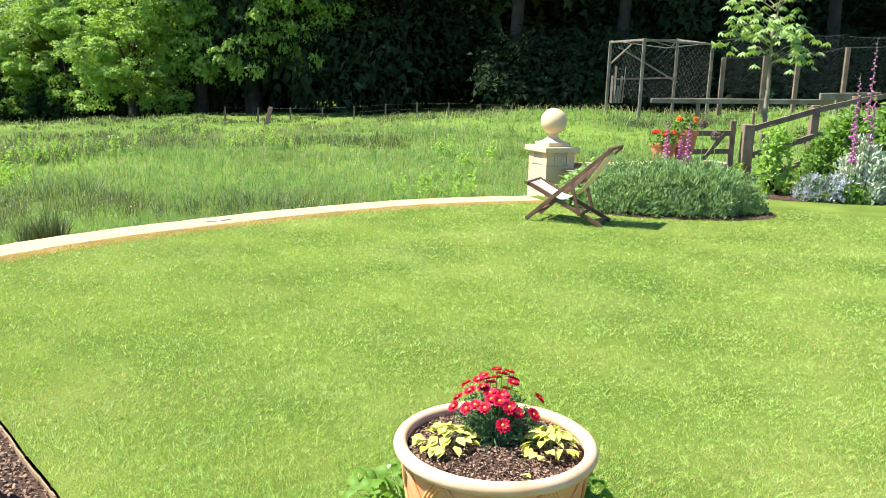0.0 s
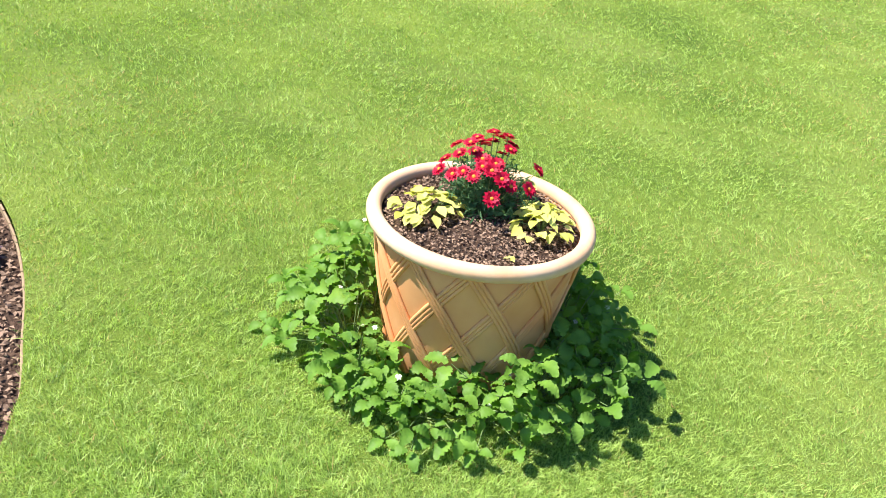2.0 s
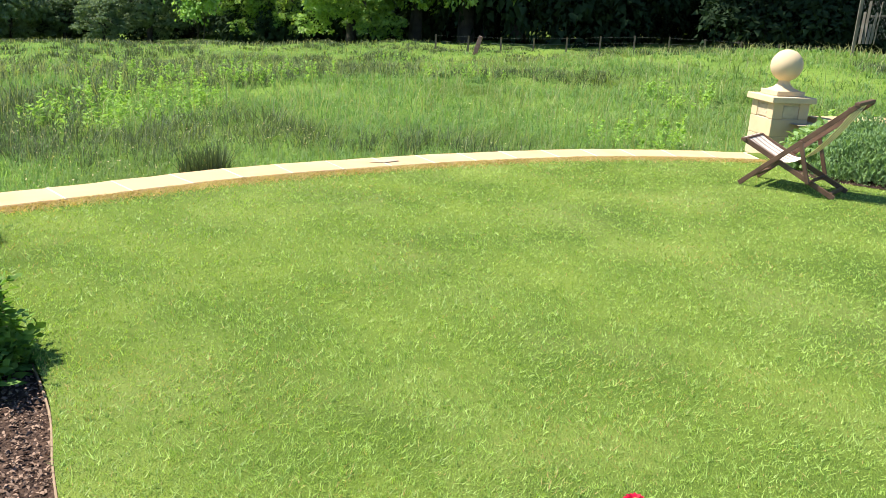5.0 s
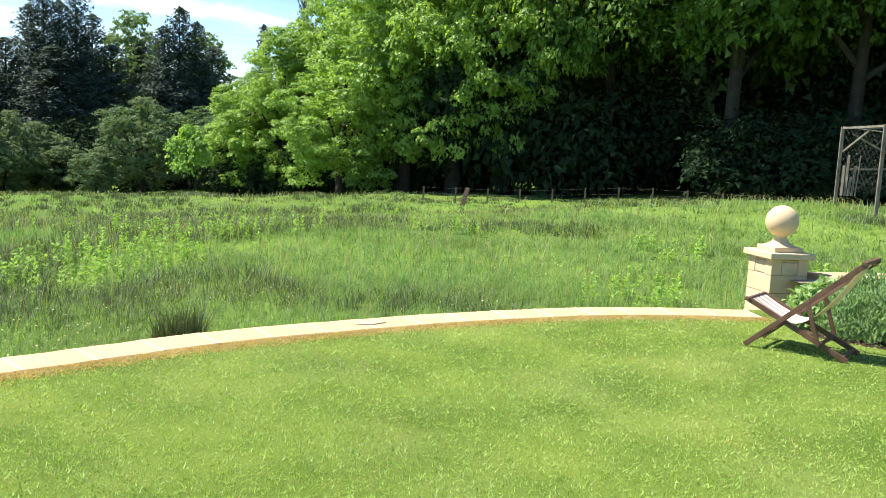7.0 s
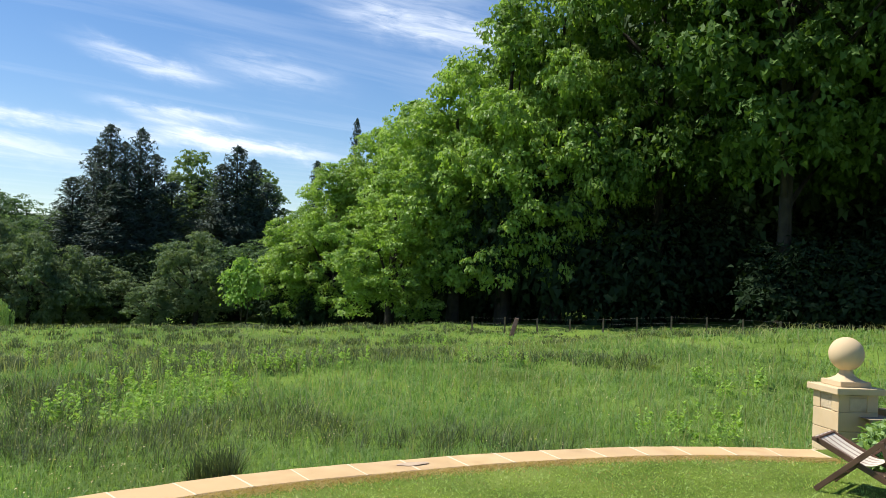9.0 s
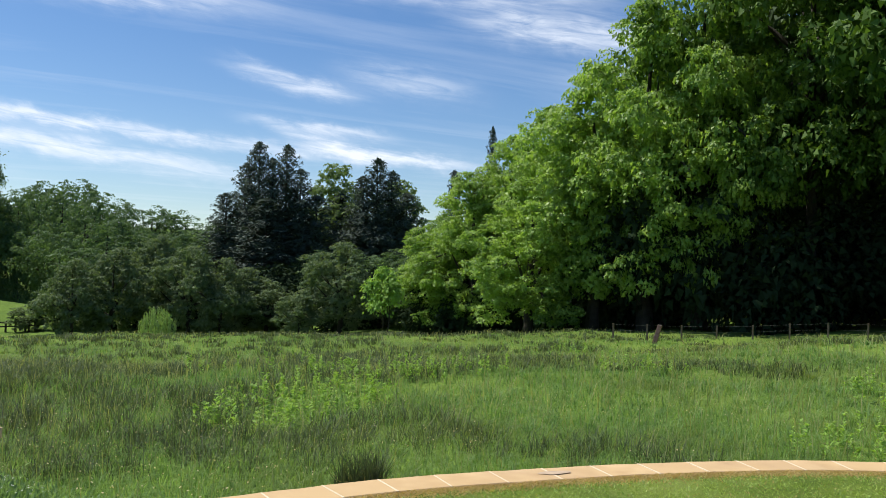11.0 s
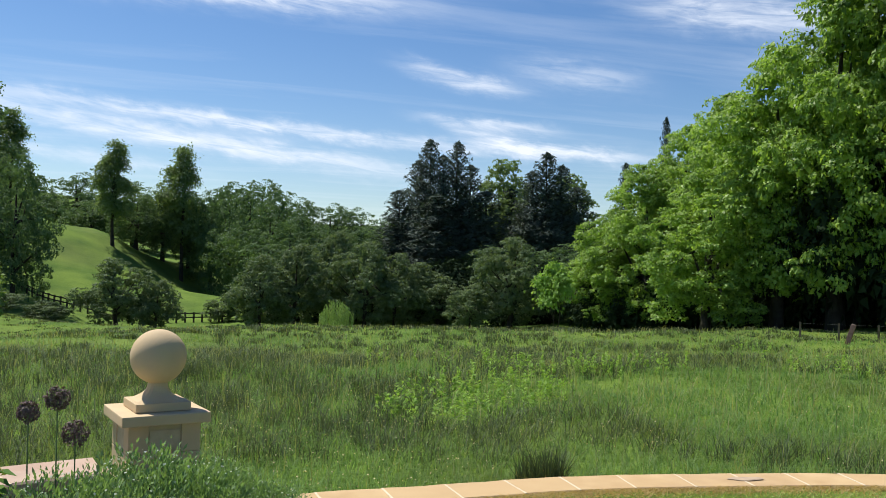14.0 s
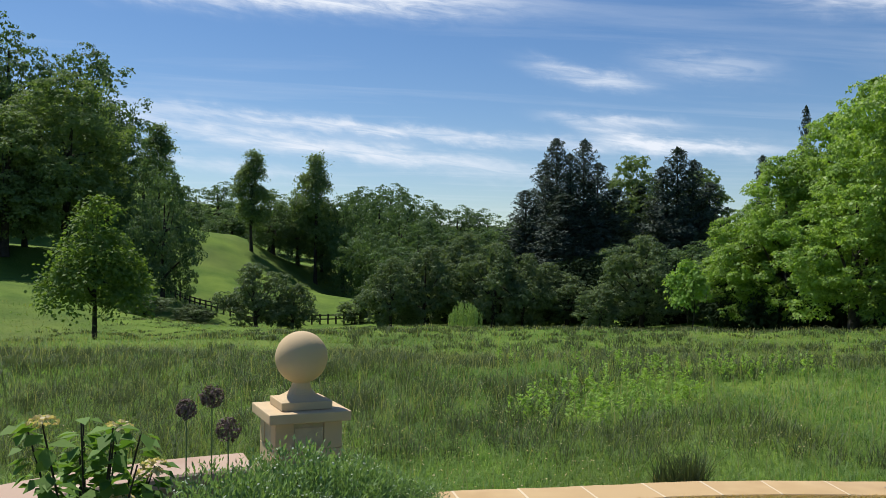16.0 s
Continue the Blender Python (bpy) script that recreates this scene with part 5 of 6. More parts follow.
def foxglove(at, height, flowers=26):
    rng = np.random.default_rng(int(height * 777))
    owner = thing("foxglove", "tall foxglove spire of pinkish purple bells", "flower", at, "foxgloves in the garden")
    v, q = tubes([(np.array([[0, 0, 0], [0.015, 0.01, height * 0.5], [0.0, 0.02, height]]), [0.008, 0.006, 0.003])], 5)
    mesh_object("stem", v, q, M_STEM, owner)
    bell = None
    for k in range(flowers):
        t = 0.5 + 0.48 * k / flowers
        a = k * 2.4
        s = 1.15 - 0.75 * (k / flowers)
        m = pose(0, 0.02 * t, height * t, 0, 0, math.degrees(a)) @ pose(0, 0, 0, 0, 118, 0) @ Matrix.Scale(s, 4)
        if bell is None:
            bell = part("bell", lathe([(0.004, 0.0), (0.011, 0.012), (0.015, 0.035), (0.021, 0.05)], 7), M_FOXGLOVE, owner)
            bell.matrix_basis = m
        else:
            share("bell", bell, m, owner)
    n = 16
    a = rng.uniform(0, 2 * math.pi, n)
    d = np.stack([np.cos(a), np.sin(a), rng.uniform(-0.2, 0.5, n)], 1)
    v, q = leaf_quads(d * 0.1 + [0, 0, 0.12], d, np.array([0, 0, 1.0]) + rng.normal(0, 0.2, (n, 3)), 0.2, 0.22)
    mesh_object("leaves", v, q, M_SHRUB, owner)


for x, y, h in ((5.52, 12.05, 2.22), (5.38, 12.1, 1.74), (5.62, 12.1, 1.55), (5.34, 11.95, 1.12), (2.82, 11.95, 1.05), (3.02, 11.98, 0.85), (3.1, 11.9, 1.05)):
    foxglove(pose(x, y, 0), h)
allium(pose(3.3, 12.0, 0), 1.0, 0.06)
allium(pose(3.42, 11.8, 0), 0.86, 0.06)


def flower_pot(at, top, height, petals, label, seed):
    rng = np.random.default_rng(seed)
    owner = thing("flower_pot", label, "plant pot", at, "pots on the wall")
    prof = [(0.0, 0.0), (top * 0.62, 0.0), (top * 0.93, height * 0.82), (top * 0.96, height * 0.83), (top * 1.02, height * 0.86), (top, height), (top * 0.9, height), (top * 0.86, height * 0.9), (0, height * 0.9)]
    part("body", lathe(prof, 32), M_TERRA2, owner, smooth=False)
    n = 70
    d = ball_dirs(rng, n, 0.0)
    v, q = sprays(rng, d * [top * 0.9, top * 0.9, 0.14] + [0, 0, height], d, 6, np.full(n, 0.03), 0.05, 0.1, 0.3, 0.36)
    mesh_object("foliage", v, q, M_SHRUB, owner)
    for k in range(6):
        a = rng.uniform(0, 2 * math.pi)
        p = np.array([top * 0.7 * math.cos(a), top * 0.7 * math.sin(a), height + rng.uniform(0.08, 0.16)])
        o = ball_dirs(rng, 34, -0.4)
        v, q = leaf_quads(p + o * 0.035, rng.normal(0, 1, (34, 3)), o, 0.03, 0.42)
        mesh_object("flower", v, q, petals, owner)


flower_pot(pose(2.88, 12.42, 0.42), 0.19, 0.28, M_SCARLET, "terracotta pot of scarlet geraniums on the wall", 71)
flower_pot(pose(3.22, 12.62, 0.42), 0.19, 0.46, M_ORANGE, "taller terracotta pot of orange flowers on the wall", 72)


# ---- timber gate and fence ----
def timber_gate():
    owner = thing("timber_gate", "weathered low timber field gate, shut", "gate", None)
    a, b = Vector((3.35, 13.75, 0)), Vector((4.42, 14.28, 0))
    for z in (0.14, 0.46, 0.75):
        part("rail", bar(a + Vector((0, 0, z)), b + Vector((0, 0, z)), 0.03, 0.085), M_OLDWOOD, owner)
    for p, h in ((a, 0.8), (b, 0.9)):
        part("stile", box(0.09, 0.07, h + 0.1, (p.x, p.y, -0.05), 0.01), M_OLDWOOD, owner)
    part("brace", bar(a.lerp(b, 0.35) + Vector((0, -0.03, 0.14)), a.lerp(b, 0.85) + Vector((0, -0.03, 0.73)), 0.025, 0.07), M_OLDWOOD, owner)


timber_gate()
FENCE = [(4.66, 14.25, 0.90, 0.17), (6.0, 15.0, 1.22, 0.13), (7.12, 16.0, 1.38, 0.12), (8.5, 17.0, 1.55, 0.12), (10.2, 17.8, 1.75, 0.12)]
fence = thing("post_and_rail_fence", "weathered three-rail timber fence climbing beside the border", "fence")
for x, y, h, w in FENCE:
    part("post", box(w, w, h + 0.6, (x, y, -0.6), 0.012), M_OLDWOOD, fence)
for (x0, y0, h0, _), (x1, y1, h1, _) in zip(FENCE, FENCE[1:]):
    for drop in (0.08, 0.52, 0.92):
        part("rail", bar((x0, y0 - 0.06, h0 - drop), (x1, y1 - 0.06, h1 - drop), 0.035, 0.095), M_OLDWOOD, fence)


# ---- fruit cage, netting and young tree beyond the gate ----
def netting(lines, z0, z1, step, sag=0.0):
    """Crossing diagonal wires over a strip from p to q."""
    runs = []
    p, q = np.array(lines[0], dtype=float), np.array(lines[1], dtype=float)
    length, h = np.linalg.norm(q - p), z1 - z0
    for k in np.arange(-h, length, step):
        for sign in (1, -1):
            u0, u1 = (k, k + h) if sign > 0 else (k + h, k)
            t0 = max(0, (0 - u0) / (u1 - u0)) if sign > 0 else max(0, (length - u0) / (u1 - u0))
            t1 = min(1, (length - u0) / (u1 - u0)) if sign > 0 else min(1, (0 - u0) / (u1 - u0))
            if t1 <= t0:
                continue
            pts = []
            for t in (t0, t1):
                u = u0 + (u1 - u0) * t
                xy = p + (q - p) * u / length
                pts.append([xy[0], xy[1], z0 + h * t])
            runs.append((np.array(pts), [0.0018, 0.0018]))
    return tubes(runs, 3)


def fruit_cage():
    owner = thing("fruit_cage", "old timber fruit cage frame hung with grey netting", "fruit cage")
    corners = [(5.38, 26.4), (7.55, 26.9), (7.0, 29.0), (4.75, 28.6)]
    tops = [2.72, 2.66, 2.85, 2.7]
    for (x, y), z in zip(corners, tops):
        g = float(land(x, y)) - 0.3
        part("post", box(0.09, 0.09, z - g, (x, y, g), 0.01), M_GREYWOOD, owner)
    for k in range(4):
        (x0, y0), (x1, y1) = corners[k], corners[(k + 1) % 4]
        part("top_bar", bar((x0, y0, tops[k] - 0.04), (x1, y1, tops[(k + 1) % 4] - 0.04), 0.05, 0.06), M_GREYWOOD, owner)
        v, q = netting([(x0, y0), (x1, y1)], 0.9, min(tops[k], tops[(k + 1) % 4]) - 0.08, 0.22)
        mesh_object("net", v, q, M_WIRE, owner)
    part("brace", bar((4.95, 28.2, 2.5), (7.0, 28.6, 1.45), 0.04, 0.05), M_GREYWOOD, owner)
    part("mid_bar", bar((5.0, 28.3, 1.5), (7.0, 28.7, 1.6), 0.04, 0.05), M_GREYWOOD, owner)
    part("brace", bar((4.8, 28.5, 2.0), (5.2, 27.2, 2.6), 0.04, 0.05), M_GREYWOOD, owner)
    v, q = tubes([(np.array([[5.4, 26.4, 2.7], [6.3, 26.8, 2.52], [7.0, 29.0, 2.85]]), [0.012] * 3), (np.array([[7.55, 26.9, 2.66], [6.3, 27.6, 2.5], [4.75, 28.6, 2.7]]), [0.012] * 3)], 4)
    mesh_object("sagging_cord", v, q, M_WIRE, owner)
    for k in range(5):
        x = 4.78 + 0.1 * k
        part("leaning_board", bar((x, 28.0 + 0.05 * k, 0.75), (x + 0.04, 28.2, 1.6 + 0.35 * math.sin(k * 2.1)), 0.07, 0.02), M_GREYWOOD, owner)


fruit_cage()


def net_fence():
    owner = thing("netting_fence", "tall wire-netting fence on timber posts at the wood's edge", "fence")
    posts = [(7.95, 27.0, 2.25), (9.28, 27.2, 2.35), (10.2, 27.0, 2.42), (11.7, 27.1, 2.68), (13.4, 27.2, 2.8), (15.5, 27.4, 2.9)]
    for x, y, z in posts:
        g = float(land(x, y)) - 0.3
        part("post", box(0.13, 0.12, z - g, (x, y, g), 0.012), M_OLDWOOD, owner)
    for (x0, y0, z0), (x1, y1, z1) in zip(posts, posts[1:]):
        v, q = netting([(x0, y0 + 0.08), (x1, y1 + 0.08)], 1.2, 3.0, 0.14)
        mesh_object("netting_panel", v, q, M_WIRE, owner)
        for za, zb, r in ((z0, z1, 0.005), (3.0, 3.05, 0.004)):
            v, q = tubes([(np.array([[x0, y0 + 0.08, za], [(x0 + x1) / 2, y0 + 0.08, (za + zb) / 2 - 0.05], [x1, y1 + 0.08, zb]]), [r] * 3)], 4)
            mesh_object("strand", v, q, M_WIRE, owner)


net_fence()
log = thing("timber_rail", "long weathered timber lying along the fence foot", "timber")
part("beam", bar((5.6, 25.9, 0.92), (11.2, 25.9, 1.06), 0.12, 0.15, 0.02), M_GREYWOOD, log)
part("beam", bar((10.4, 25.6, 1.2), (12.2, 25.7, 1.28), 0.1, 0.2, 0.02), M_GREYWOOD, log)
part("support", box(0.1, 0.1, 0.7, (7.0, 25.9, 0.3), 0.01), M_GREYWOOD, log)
part("support", box(0.1, 0.1, 0.9, (11.0, 25.8, 0.3), 0.01), M_GREYWOOD, log)


def chestnut(at):
    rng = np.random.default_rng(81)
    owner = thing("young_chestnut", "slender young tree with drooping fingered leaves, tied to a stake", "tree", at)
    runs = [(np.array([[0, 0, -0.3], [0.03, 0, 1.2], [0.0, 0.02, 2.4], [0.1, 0, 3.4]]), [0.07, 0.06, 0.04, 0.015])]
    cs, ds, ns = [], [], []
    for k in range(26):
        z = rng.uniform(1.75, 3.3)
        a = k * 2.4
        r = rng.uniform(0.5, 1.25) * (1.15 - 0.25 * abs(z - 2.4))
        tip = np.array([r * math.cos(a), r * math.sin(a), z + 0.25 * r])
        runs.append((np.array([[0, 0, z], tip * [0.5, 0.5, 1] + [0, 0, 0.08], tip]), [0.014, 0.010, 0.004]))
        for j in range(7):
            p = tip * [1, 1, 1] * 1.0 + rng.normal(0, 0.14, 3) - np.array([math.cos(a), math.sin(a), 0]) * r * rng.uniform(0, 0.5)
            h = rng.uniform(0, 2 * math.pi)
            for f in np.linspace(-1.1, 1.1, 5):
                d = np.array([math.cos(h + f), math.sin(h + f), -0.75])
                cs.append(p + d * 0.085)
                ds.append(d)
                ns.append(np.array([0, 0, 1]) + 0.3 * d)
    for i, one in enumerate(runs):
        v, q = tubes([one], 5)
        mesh_object("branch" if i else "trunk", v, q, M_GREYWOOD, owner)
    v, q = leaf_quads(np.array(cs), np.array(ds), np.array(ns), 0.23, 0.15, 0.06)
    mesh_object("crown", v, q, M_SAGE, owner)
    part("stake", box(0.06, 0.06, 1.0, (-0.28, -0.1, -0.3), 0.006), M_OLDWOOD, owner)


chestnut(pose(7.25, 21.0, float(land(7.25, 21.0))))
red = thing("leaning_post", "short leaning red-brown marker post in the long grass", "post", pose(*polar(-13.4, 36), float(land(*polar(-13.4, 36))), 0, 16, 0))
part("stump", box(0.17, 0.11, 0.98, (0, 0, -0.1), 0.01), M_REDPOST, red)
part("end_grain", box(0.15, 0.09, 0.01, (0, 0, 0.876), 0.002), M_GREYWOOD, red)

# far field fence
far = thing("field_fence", "dark post-and-rail fence across the foot of the hill", "fence")
run = [polar(a, d) for a, d in ((-49.5, 78), (-53, 78.5), (-55.5, 79.5), (-58, 80), (-60.5, 80), (-63, 83), (-65, 87))]
line, length = spline(run, 34)
ends = [(x, y, float(land(x, y))) for x, y in line]
post = None
for x, y, z in ends:
    if post is None:
        post = part("post", box(0.12, 0.12, 1.2, (0, 0, -0.3), 0.01), M_RAIL, far)
        post.matrix_basis = Matrix.Translation((x, y, z))
    else:
        share("post", post, Matrix.Translation((x, y, z)), far)
for a, b in zip(ends, ends[1:]):
    for h in (0.42, 0.78):
        part("rail", bar((a[0], a[1], a[2] + h), (b[0], b[1], b[2] + h), 0.05, 0.11, 0.0), M_RAIL, far)
line, _ = spline([polar(a, d) for a, d in ((-16, 39.5), (-10, 39.5), (-4, 39), (2, 38.5), (8, 38))], 12)
wood_fence = thing("wire_fence", "thin timber posts of a wire fence before the wood", "fence")
for x, y in line:
    z = float(land(x, y))
    part("post", box(0.07, 0.07, 0.85, (x, y, z - 0.2), 0.0), M_OLDWOOD, wood_fence)
v, q = tubes([(np.array([(x, y, float(land(x, y)) + h) for x, y in line]), [0.003] * len(line)) for h in (0.35, 0.6)], 3)
mesh_object("wire", v, q, M_WIRE, wood_fence)


# ---- grass ----
def value_noise(x, y, cell, seed):
    """Smooth random field from 0 to 1."""
    table = np.random.default_rng(seed).random((256, 256))
    u, w = x / cell + 1000, y / cell + 1000
    i, j = np.floor(u).astype(int), np.floor(w).astype(int)
    f, g = u - i, w - j
    f, g = f * f * (3 - 2 * f), g * g * (3 - 2 * g)
    t = lambda a, b: table[a % 256, b % 256]
    return (t(i, j) * (1 - f) + t(i + 1, j) * f) * (1 - g) + (t(i, j + 1) * (1 - f) + t(i + 1, j + 1) * f) * g


def meadow_spots(rng, n, near, far, power):
    """Spots over the meadow, denser towards the garden."""
    az = rng.uniform(-82, 32, n)
    d = near * (far / near) ** (rng.random(n) ** power)
    x, y = EYE_AT[0] + d * np.sin(np.radians(az)), EYE_AT[1] + d * np.cos(np.radians(az))
    limit = np.interp(az, [-82, -72, -50, -31, -27, -10, 5, 32], [66, 66, 74, 62, 56, 41, 39, 37])
    keep = ~inside(x, y, GARDEN) & (d < limit)
    # the pieces keep off the foot of the wall
    return x[keep], y[keep], d[keep], az[keep]


def land_z(x, y):
    return land(x, y) + 0.10 * np.sin(x * 0.9 + 1.3 * np.sin(y * 0.5)) * np.sin(y * 0.8 + np.sin(x * 0.6)) * (np.hypot(x, y - 5) > 12)


def low_far(d):
    return np.interp(d, [5, 8, 12, 20, 40, 70], [0.5, 0.75, 0.9, 0.8, 0.5, 0.4])


rng = np.random.default_rng(90)


def tussocks(spots, per, reach, splay):
    """Blades in tufts that fan out from their middle: places, distance, direction, fan and a size for each tuft."""
    x, y, d, az = spots
    size = np.repeat(rng.uniform(0.55, 1.3, len(x)), per)
    x, y, d, az = (np.repeat(k, per) for k in (x, y, d, az))
    r = np.abs(rng.normal(0, 0.6, len(x)))
    a = rng.uniform(0, 2 * math.pi, len(x))
    out = np.stack([np.cos(a), np.sin(a)], 1)
    s = reach * (0.6 + d / 30) * size * r
    x, y = x + out[:, 0] * s, y + out[:, 1] * s
    ok = ~inside(x, y, GARDEN)
    return [k[ok] for k in (x, y, d, az, out * (r * splay)[:, None], size)]


def wetness(x, y, d, az):
    w = value_noise(x, y, 5.0, 11) * 0.85 + value_noise(x, y, 1.8, 12) * 0.5 - 0.17
    return w + np.interp(az, [-82, -64, -50, -42, -28, -12, 0], [0.0, 0.1, 0.2, 0.18, 0.08, 0.0, -0.4]) - np.clip((np.interp(az, [-82, -46, -36, -25, -10], [7, 9, 13.5, 16.5, 19]) - d) / 4, -0.05, 0.4)


# fine grass between the tufts
x, y, d, az = meadow_spots(rng, 105000, 5.6, 72, 0.85)
h = (0.10 + 0.16 * value_noise(x, y, 1.1, 3)) * rng.uniform(0.6, 1.3, len(x)) * low_far(d)
v, f = blades(rng, np.column_stack([x, y, land_z(x, y) - 0.02]), h, np.maximum(0.006, 0.0009 * d) * rng.uniform(0.7, 1.4, len(x)), 1.0, 0.8)
tagged(mesh_object("meadow_grass", v, f, M_GRASS), "fine sunlit meadow grass", "grass", kind="stuff")
x, y, d, az = meadow_spots(rng, 52000, 5.6, 17, 1.0)
h = (0.08 + 0.15 * value_noise(x, y, 0.8, 6)) * rng.uniform(0.6, 1.3, len(x))
v, f = blades(rng, np.column_stack([x, y, land_z(x, y) - 0.02]), h, rng.uniform(0.005, 0.011, len(x)), 0.8, 0.8)
tagged(mesh_object("near_meadow_grass", v, f, M_GRASS), "sunlit grass close behind the wall", "grass", kind="stuff")
# taller tufts of grass
x, y, d, az, fan, size = tussocks(meadow_spots(rng, 5600, 6.0, 72, 0.8), 20, 0.14, 0.55)
lush = np.clip((az + 34) / 26, 0.25, 1)
h = (0.14 + 0.17 * value_noise(x, y, 1.6, 5)) * (0.6 + 0.55 * lush) * size * rng.uniform(0.6, 1.15, len(x)) * low_far(d)
v, f = blades(rng, np.column_stack([x, y, land_z(x, y) - 0.02]), h, np.maximum(0.007, 0.0009 * d) * rng.uniform(0.7, 1.3, len(x)), 0.8, 0.9, fan)
tagged(mesh_object("grass_tufts", v, f, M_GRASS), "tall arching tufts of meadow grass", "grass", kind="stuff")
# seed heads stand above the grass
x, y, d, az = meadow_spots(rng, 24000, 6.5, 70, 0.7)
h = rng.uniform(0.28, 0.60, len(x)) * low_far(d)
v, f = blades(rng, np.column_stack([x, y, land_z(x, y)]), h, np.maximum(0.004, 0.00055 * d), 0.5, 0.6)
tagged(mesh_object("grass_seedheads", v, f, M_STRAWGREEN), "pale flowering grass stems in the meadow", "grass", kind="stuff")
# rushes in wet patches
x, y, d, az = meadow_spots(rng, 9600, 8.2, 72, 0.75)
keep = wetness(x, y, d, az) > 0.50
x, y, d, az, fan, size = tussocks((x[keep], y[keep], d[keep], az[keep]), 22, 0.17, 0.5)
h = size * rng.uniform(0.20, 0.42, len(x)) * low_far(d)
v, f = blades(rng, np.column_stack([x, y, land_z(x, y)]), h, np.maximum(0.006, 0.0007 * d), 0.75, 0.7, fan)
tagged(mesh_object("rushes", v, f, M_RUSH), "dark clumps of rushes in the wet meadow", "rushes", kind="stuff")
# leafy upright weeds
x, y, d, az = meadow_spots(rng, 6400, 6.6, 30, 0.8)
keep = value_noise(x, y, 2.4, 21) + np.interp(d, [6, 8.6, 10.5, 14, 20, 30], [-0.4, -0.15, 0.2, 0.12, 0.0, -0.05]) + np.interp(az, [-82, -46, -38, -34, -12, -4, 10], [-0.4, -0.3, 0.0, 0.1, 0.1, -0.05, -0.2]) > 0.80
x, y = x[keep], y[keep]
n, per = len(x), 24
hh = rng.uniform(0.16, 0.46, n)
s = rng.uniform(0.12, 1, (n, per))
a = rng.uniform(0, 2 * math.pi, (n, per))
out = np.stack([np.cos(a), np.sin(a), rng.uniform(0.1, 1.0, (n, per))], -1)
c = np.stack([x, y, land_z(x, y)], 1)[:, None, :] + out * 0.045 * (1.25 - s[:, :, None]) + np.stack([0 * s, 0 * s, s * hh[:, None]], -1)
v, q = leaf_quads(c.reshape(-1, 3), out.reshape(-1, 3), np.array([0, 0, 1.0]) + rng.normal(0, 0.4, (n * per, 3)), rng.uniform(0.045, 0.095, n * per), 0.2)
tagged(mesh_object("broad_leaved_weeds", v, q, M_WEED), "bright upright leafy weeds among the grass", "weeds", kind="stuff")
# small pale flowers low in the grass near the wall
x, y, d, az = meadow_spots(rng, 4200, 6.2, 13, 0.9)
keep = value_noise(x, y, 1.5, 41) > 0.52
p = np.column_stack([x, y, land_z(x, y) + rng.uniform(0.1, 0.22, len(x))])[keep]
v, q = leaf_quads(p, rng.normal(0, 1, p.shape), np.array([0, 0, 1.0]) + rng.normal(0, 0.5, p.shape), rng.uniform(0.012, 0.022, len(p)), 0.45)
tagged(mesh_object("meadow_flowers", v, q, M_CREAM), "scattered small cream flowers in the grass", "flowers", kind="stuff")


def rush_tuft(x, y, seed, n=300, h=0.52, r=0.12):
    g = np.random.default_rng(seed)
    owner = thing("rush_tuft", "dark green tuft of rushes close behind the wall", "rush tuft", pose(x, y, float(land(x, y))), "rush tufts")
    a, q = g.uniform(0, 2 * math.pi, n), r * np.sqrt(g.random(n))
    v, f = blades(g, np.stack([q * np.cos(a), q * np.sin(a), np.zeros(n)], 1), g.uniform(0.5, 1.0, n) * h, np.full(n, 0.010), 0.28, 0.1)
    tagged(mesh_object("green_tuft", v, f, M_RUSH, owner), kind="stuff")
    v, f = blades(g, np.stack([q[:22] * np.cos(a[:22]), q[:22] * np.sin(a[:22]), np.zeros(22)], 1), g.uniform(0.4, 0.8, 22) * h, np.full(22, 0.008), 0.5, 0.4)
    tagged(mesh_object("dry_tuft", v, f, M_STRAW, owner), "dry straw-coloured blades", kind="stuff")


rush_tuft(-3.82, 8.12, 1)
rush_tuft(-3.98, 8.02, 2, 200, 0.45, 0.09)

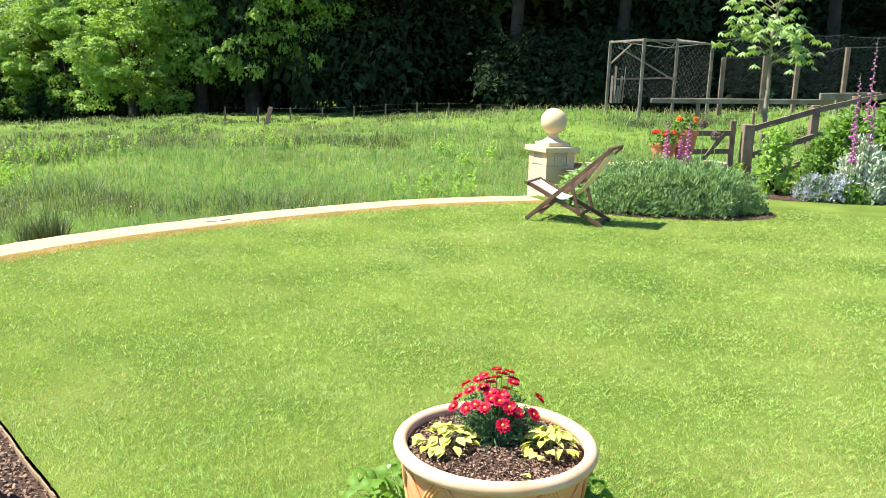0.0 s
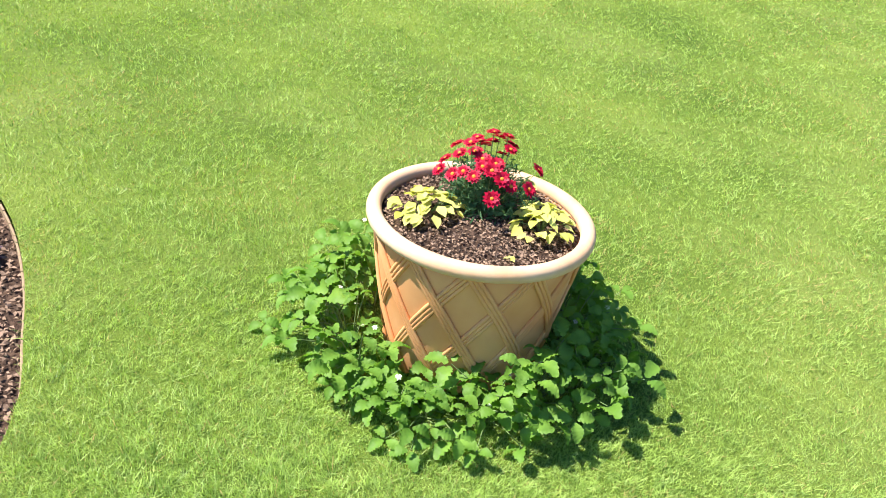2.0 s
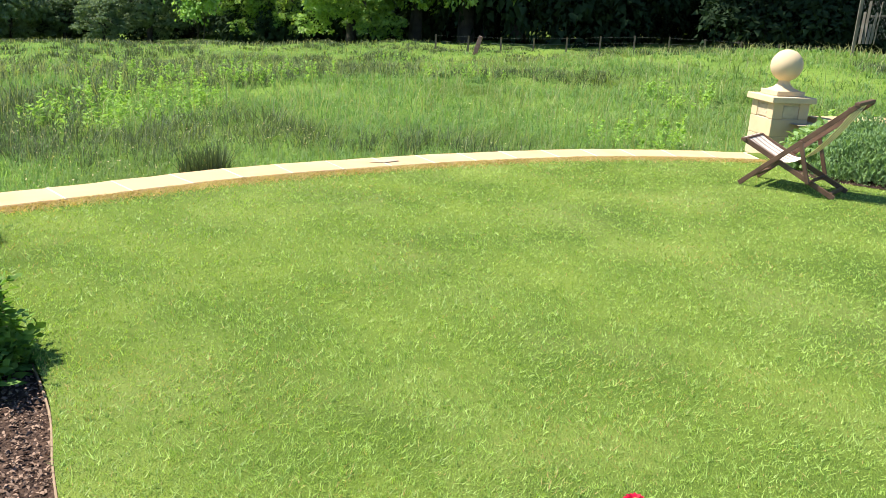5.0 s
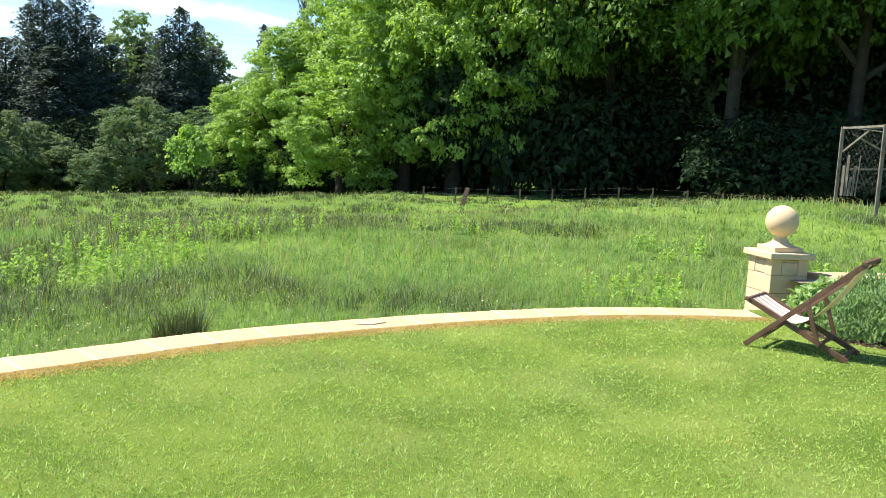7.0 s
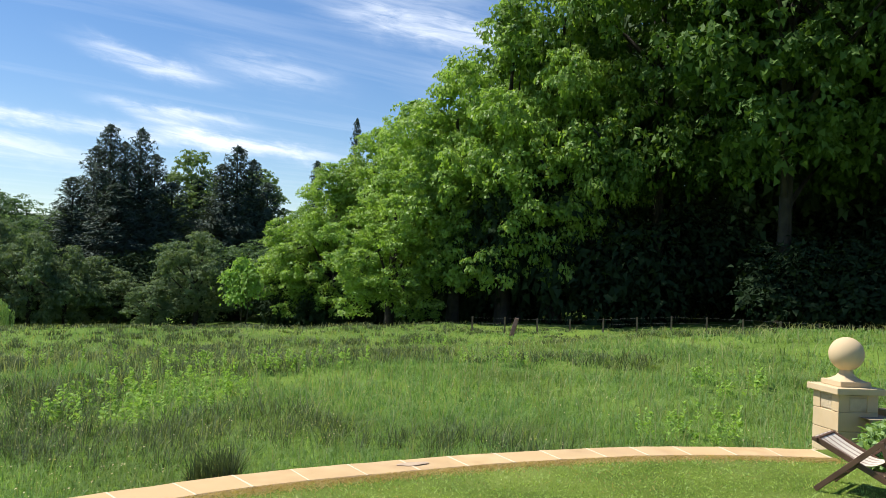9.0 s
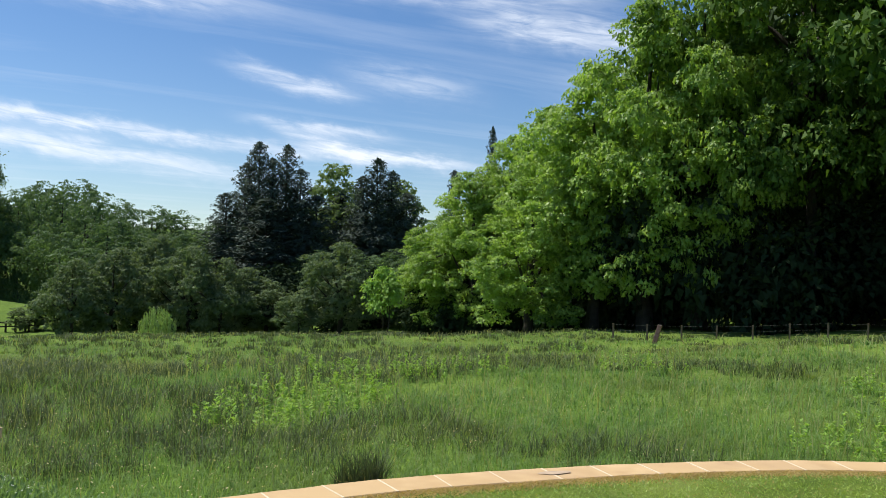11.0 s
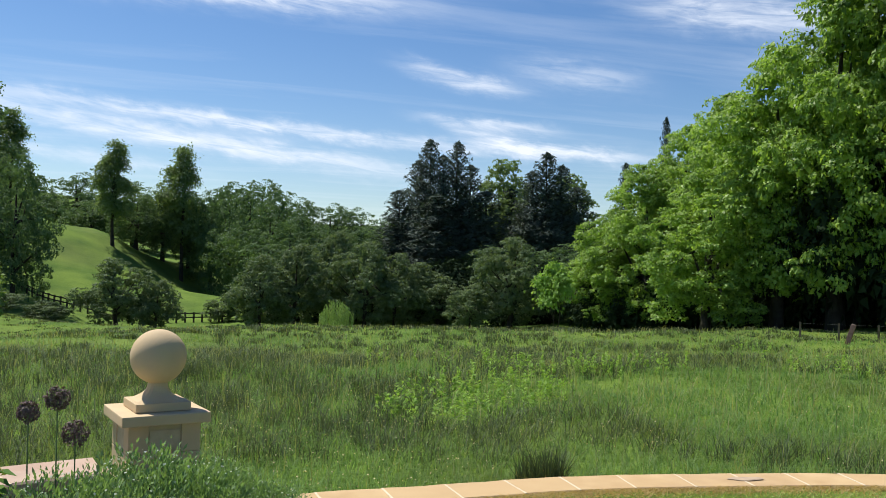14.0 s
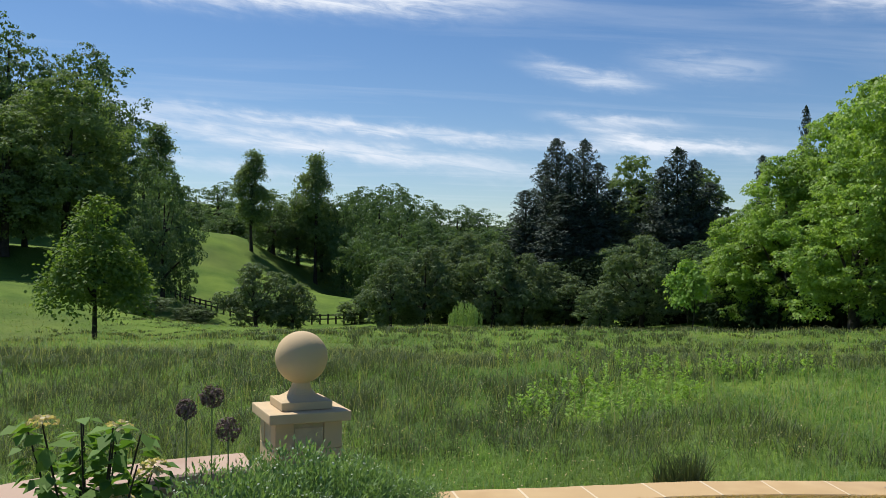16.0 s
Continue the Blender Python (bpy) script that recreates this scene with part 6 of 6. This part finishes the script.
# lawn blades, dense where the lawn is near
n = 560000
az = rng.uniform(-52, 42, n)
d = 1.0 * (11.0 / 1.0) ** rng.random(n)
x, y = 0.1 + d * np.sin(np.radians(az)), 0.9 + d * np.cos(np.radians(az))
ok = inside(x, y, GARDEN)
for b in (BED_LEFT, BED_MID, BED_RIGHT):
    ok &= ~inside(x, y, b[:-1])
step = np.min(np.hypot(x[:, None] - EDGE[::6, 0], y[:, None] - EDGE[::6, 1]), axis=1)
ok &= (step > 0.40) & (np.hypot(x - POT.x, y - POT.y) > 0.2)
x, y, d, step = x[ok], y[ok], d[ok], step[ok]
n = len(x)
a = rng.uniform(0, 2 * math.pi, n)
w = np.maximum(0.0024, 0.0011 * d)[:, None] * 0.5
side = np.stack([np.cos(a), np.sin(a), 0 * a], 1) * w
h = rng.uniform(0.007, 0.017, n) * (0.2 + 1.6 * value_noise(x, y, 0.035, 77))
b = rng.uniform(0, 2 * math.pi, n)
lean = np.abs(rng.normal(0, 1.15, n)) * h
# the mower lays its stripes one way and the other
lay = np.tanh(3 * np.sin(2 * math.pi * (0.3 * x + 0.954 * y) / 1.1 + 0.9 * value_noise(x, y, 2.5, 78))) * 0.22 * h
base = np.stack([x, y, 0 * x], 1)
tip = base + np.stack([np.cos(b) * lean + 0.954 * lay, np.sin(b) * lean - 0.3 * lay, h], 1)
v = np.stack([base - side, base + side, tip], 1).reshape(-1, 3)
tri = np.arange(n * 3).reshape(-1, 3)
dry = (step < 0.40 + 0.13 * rng.random(n) + 0.04) | (rng.random(n) < 0.025 + 0.09 * (value_noise(x, y, 0.7, 31) > 0.62))
tagged(mesh_object("lawn_grass", v, tri[~dry], M_BLADE), "short mown lawn grass", "grass", kind="stuff")
used = tri[dry]
tagged(mesh_object("dry_lawn_blades", v, used, M_STRAW), "scattered dry blades in the lawn", "grass", kind="stuff")
# scorched strip beside the coping
m = 20000
k = rng.integers(0, len(EDGE) - 1, m)
t = rng.random((m, 1))
p = EDGE[k] * (1 - t) + EDGE[k + 1] * t
tang = unit(EDGE[k + 1] - EDGE[k])
inn = np.stack([tang[:, 1], -tang[:, 0]], 1)
p = p + inn * (0.385 + np.abs(rng.normal(0, 0.10, (m, 1))))
ok = p[:, 1] > 5.9
p = p[ok]
m = len(p)
v, f = blades(rng, np.column_stack([p, np.zeros(m)]), rng.uniform(0.006, 0.02, m), np.full(m, 0.008), 1.2, 0.4)
tagged(mesh_object("dry_grass", v, f, M_STRAW), "scorched brown grass along the coping", "grass", kind="stuff")
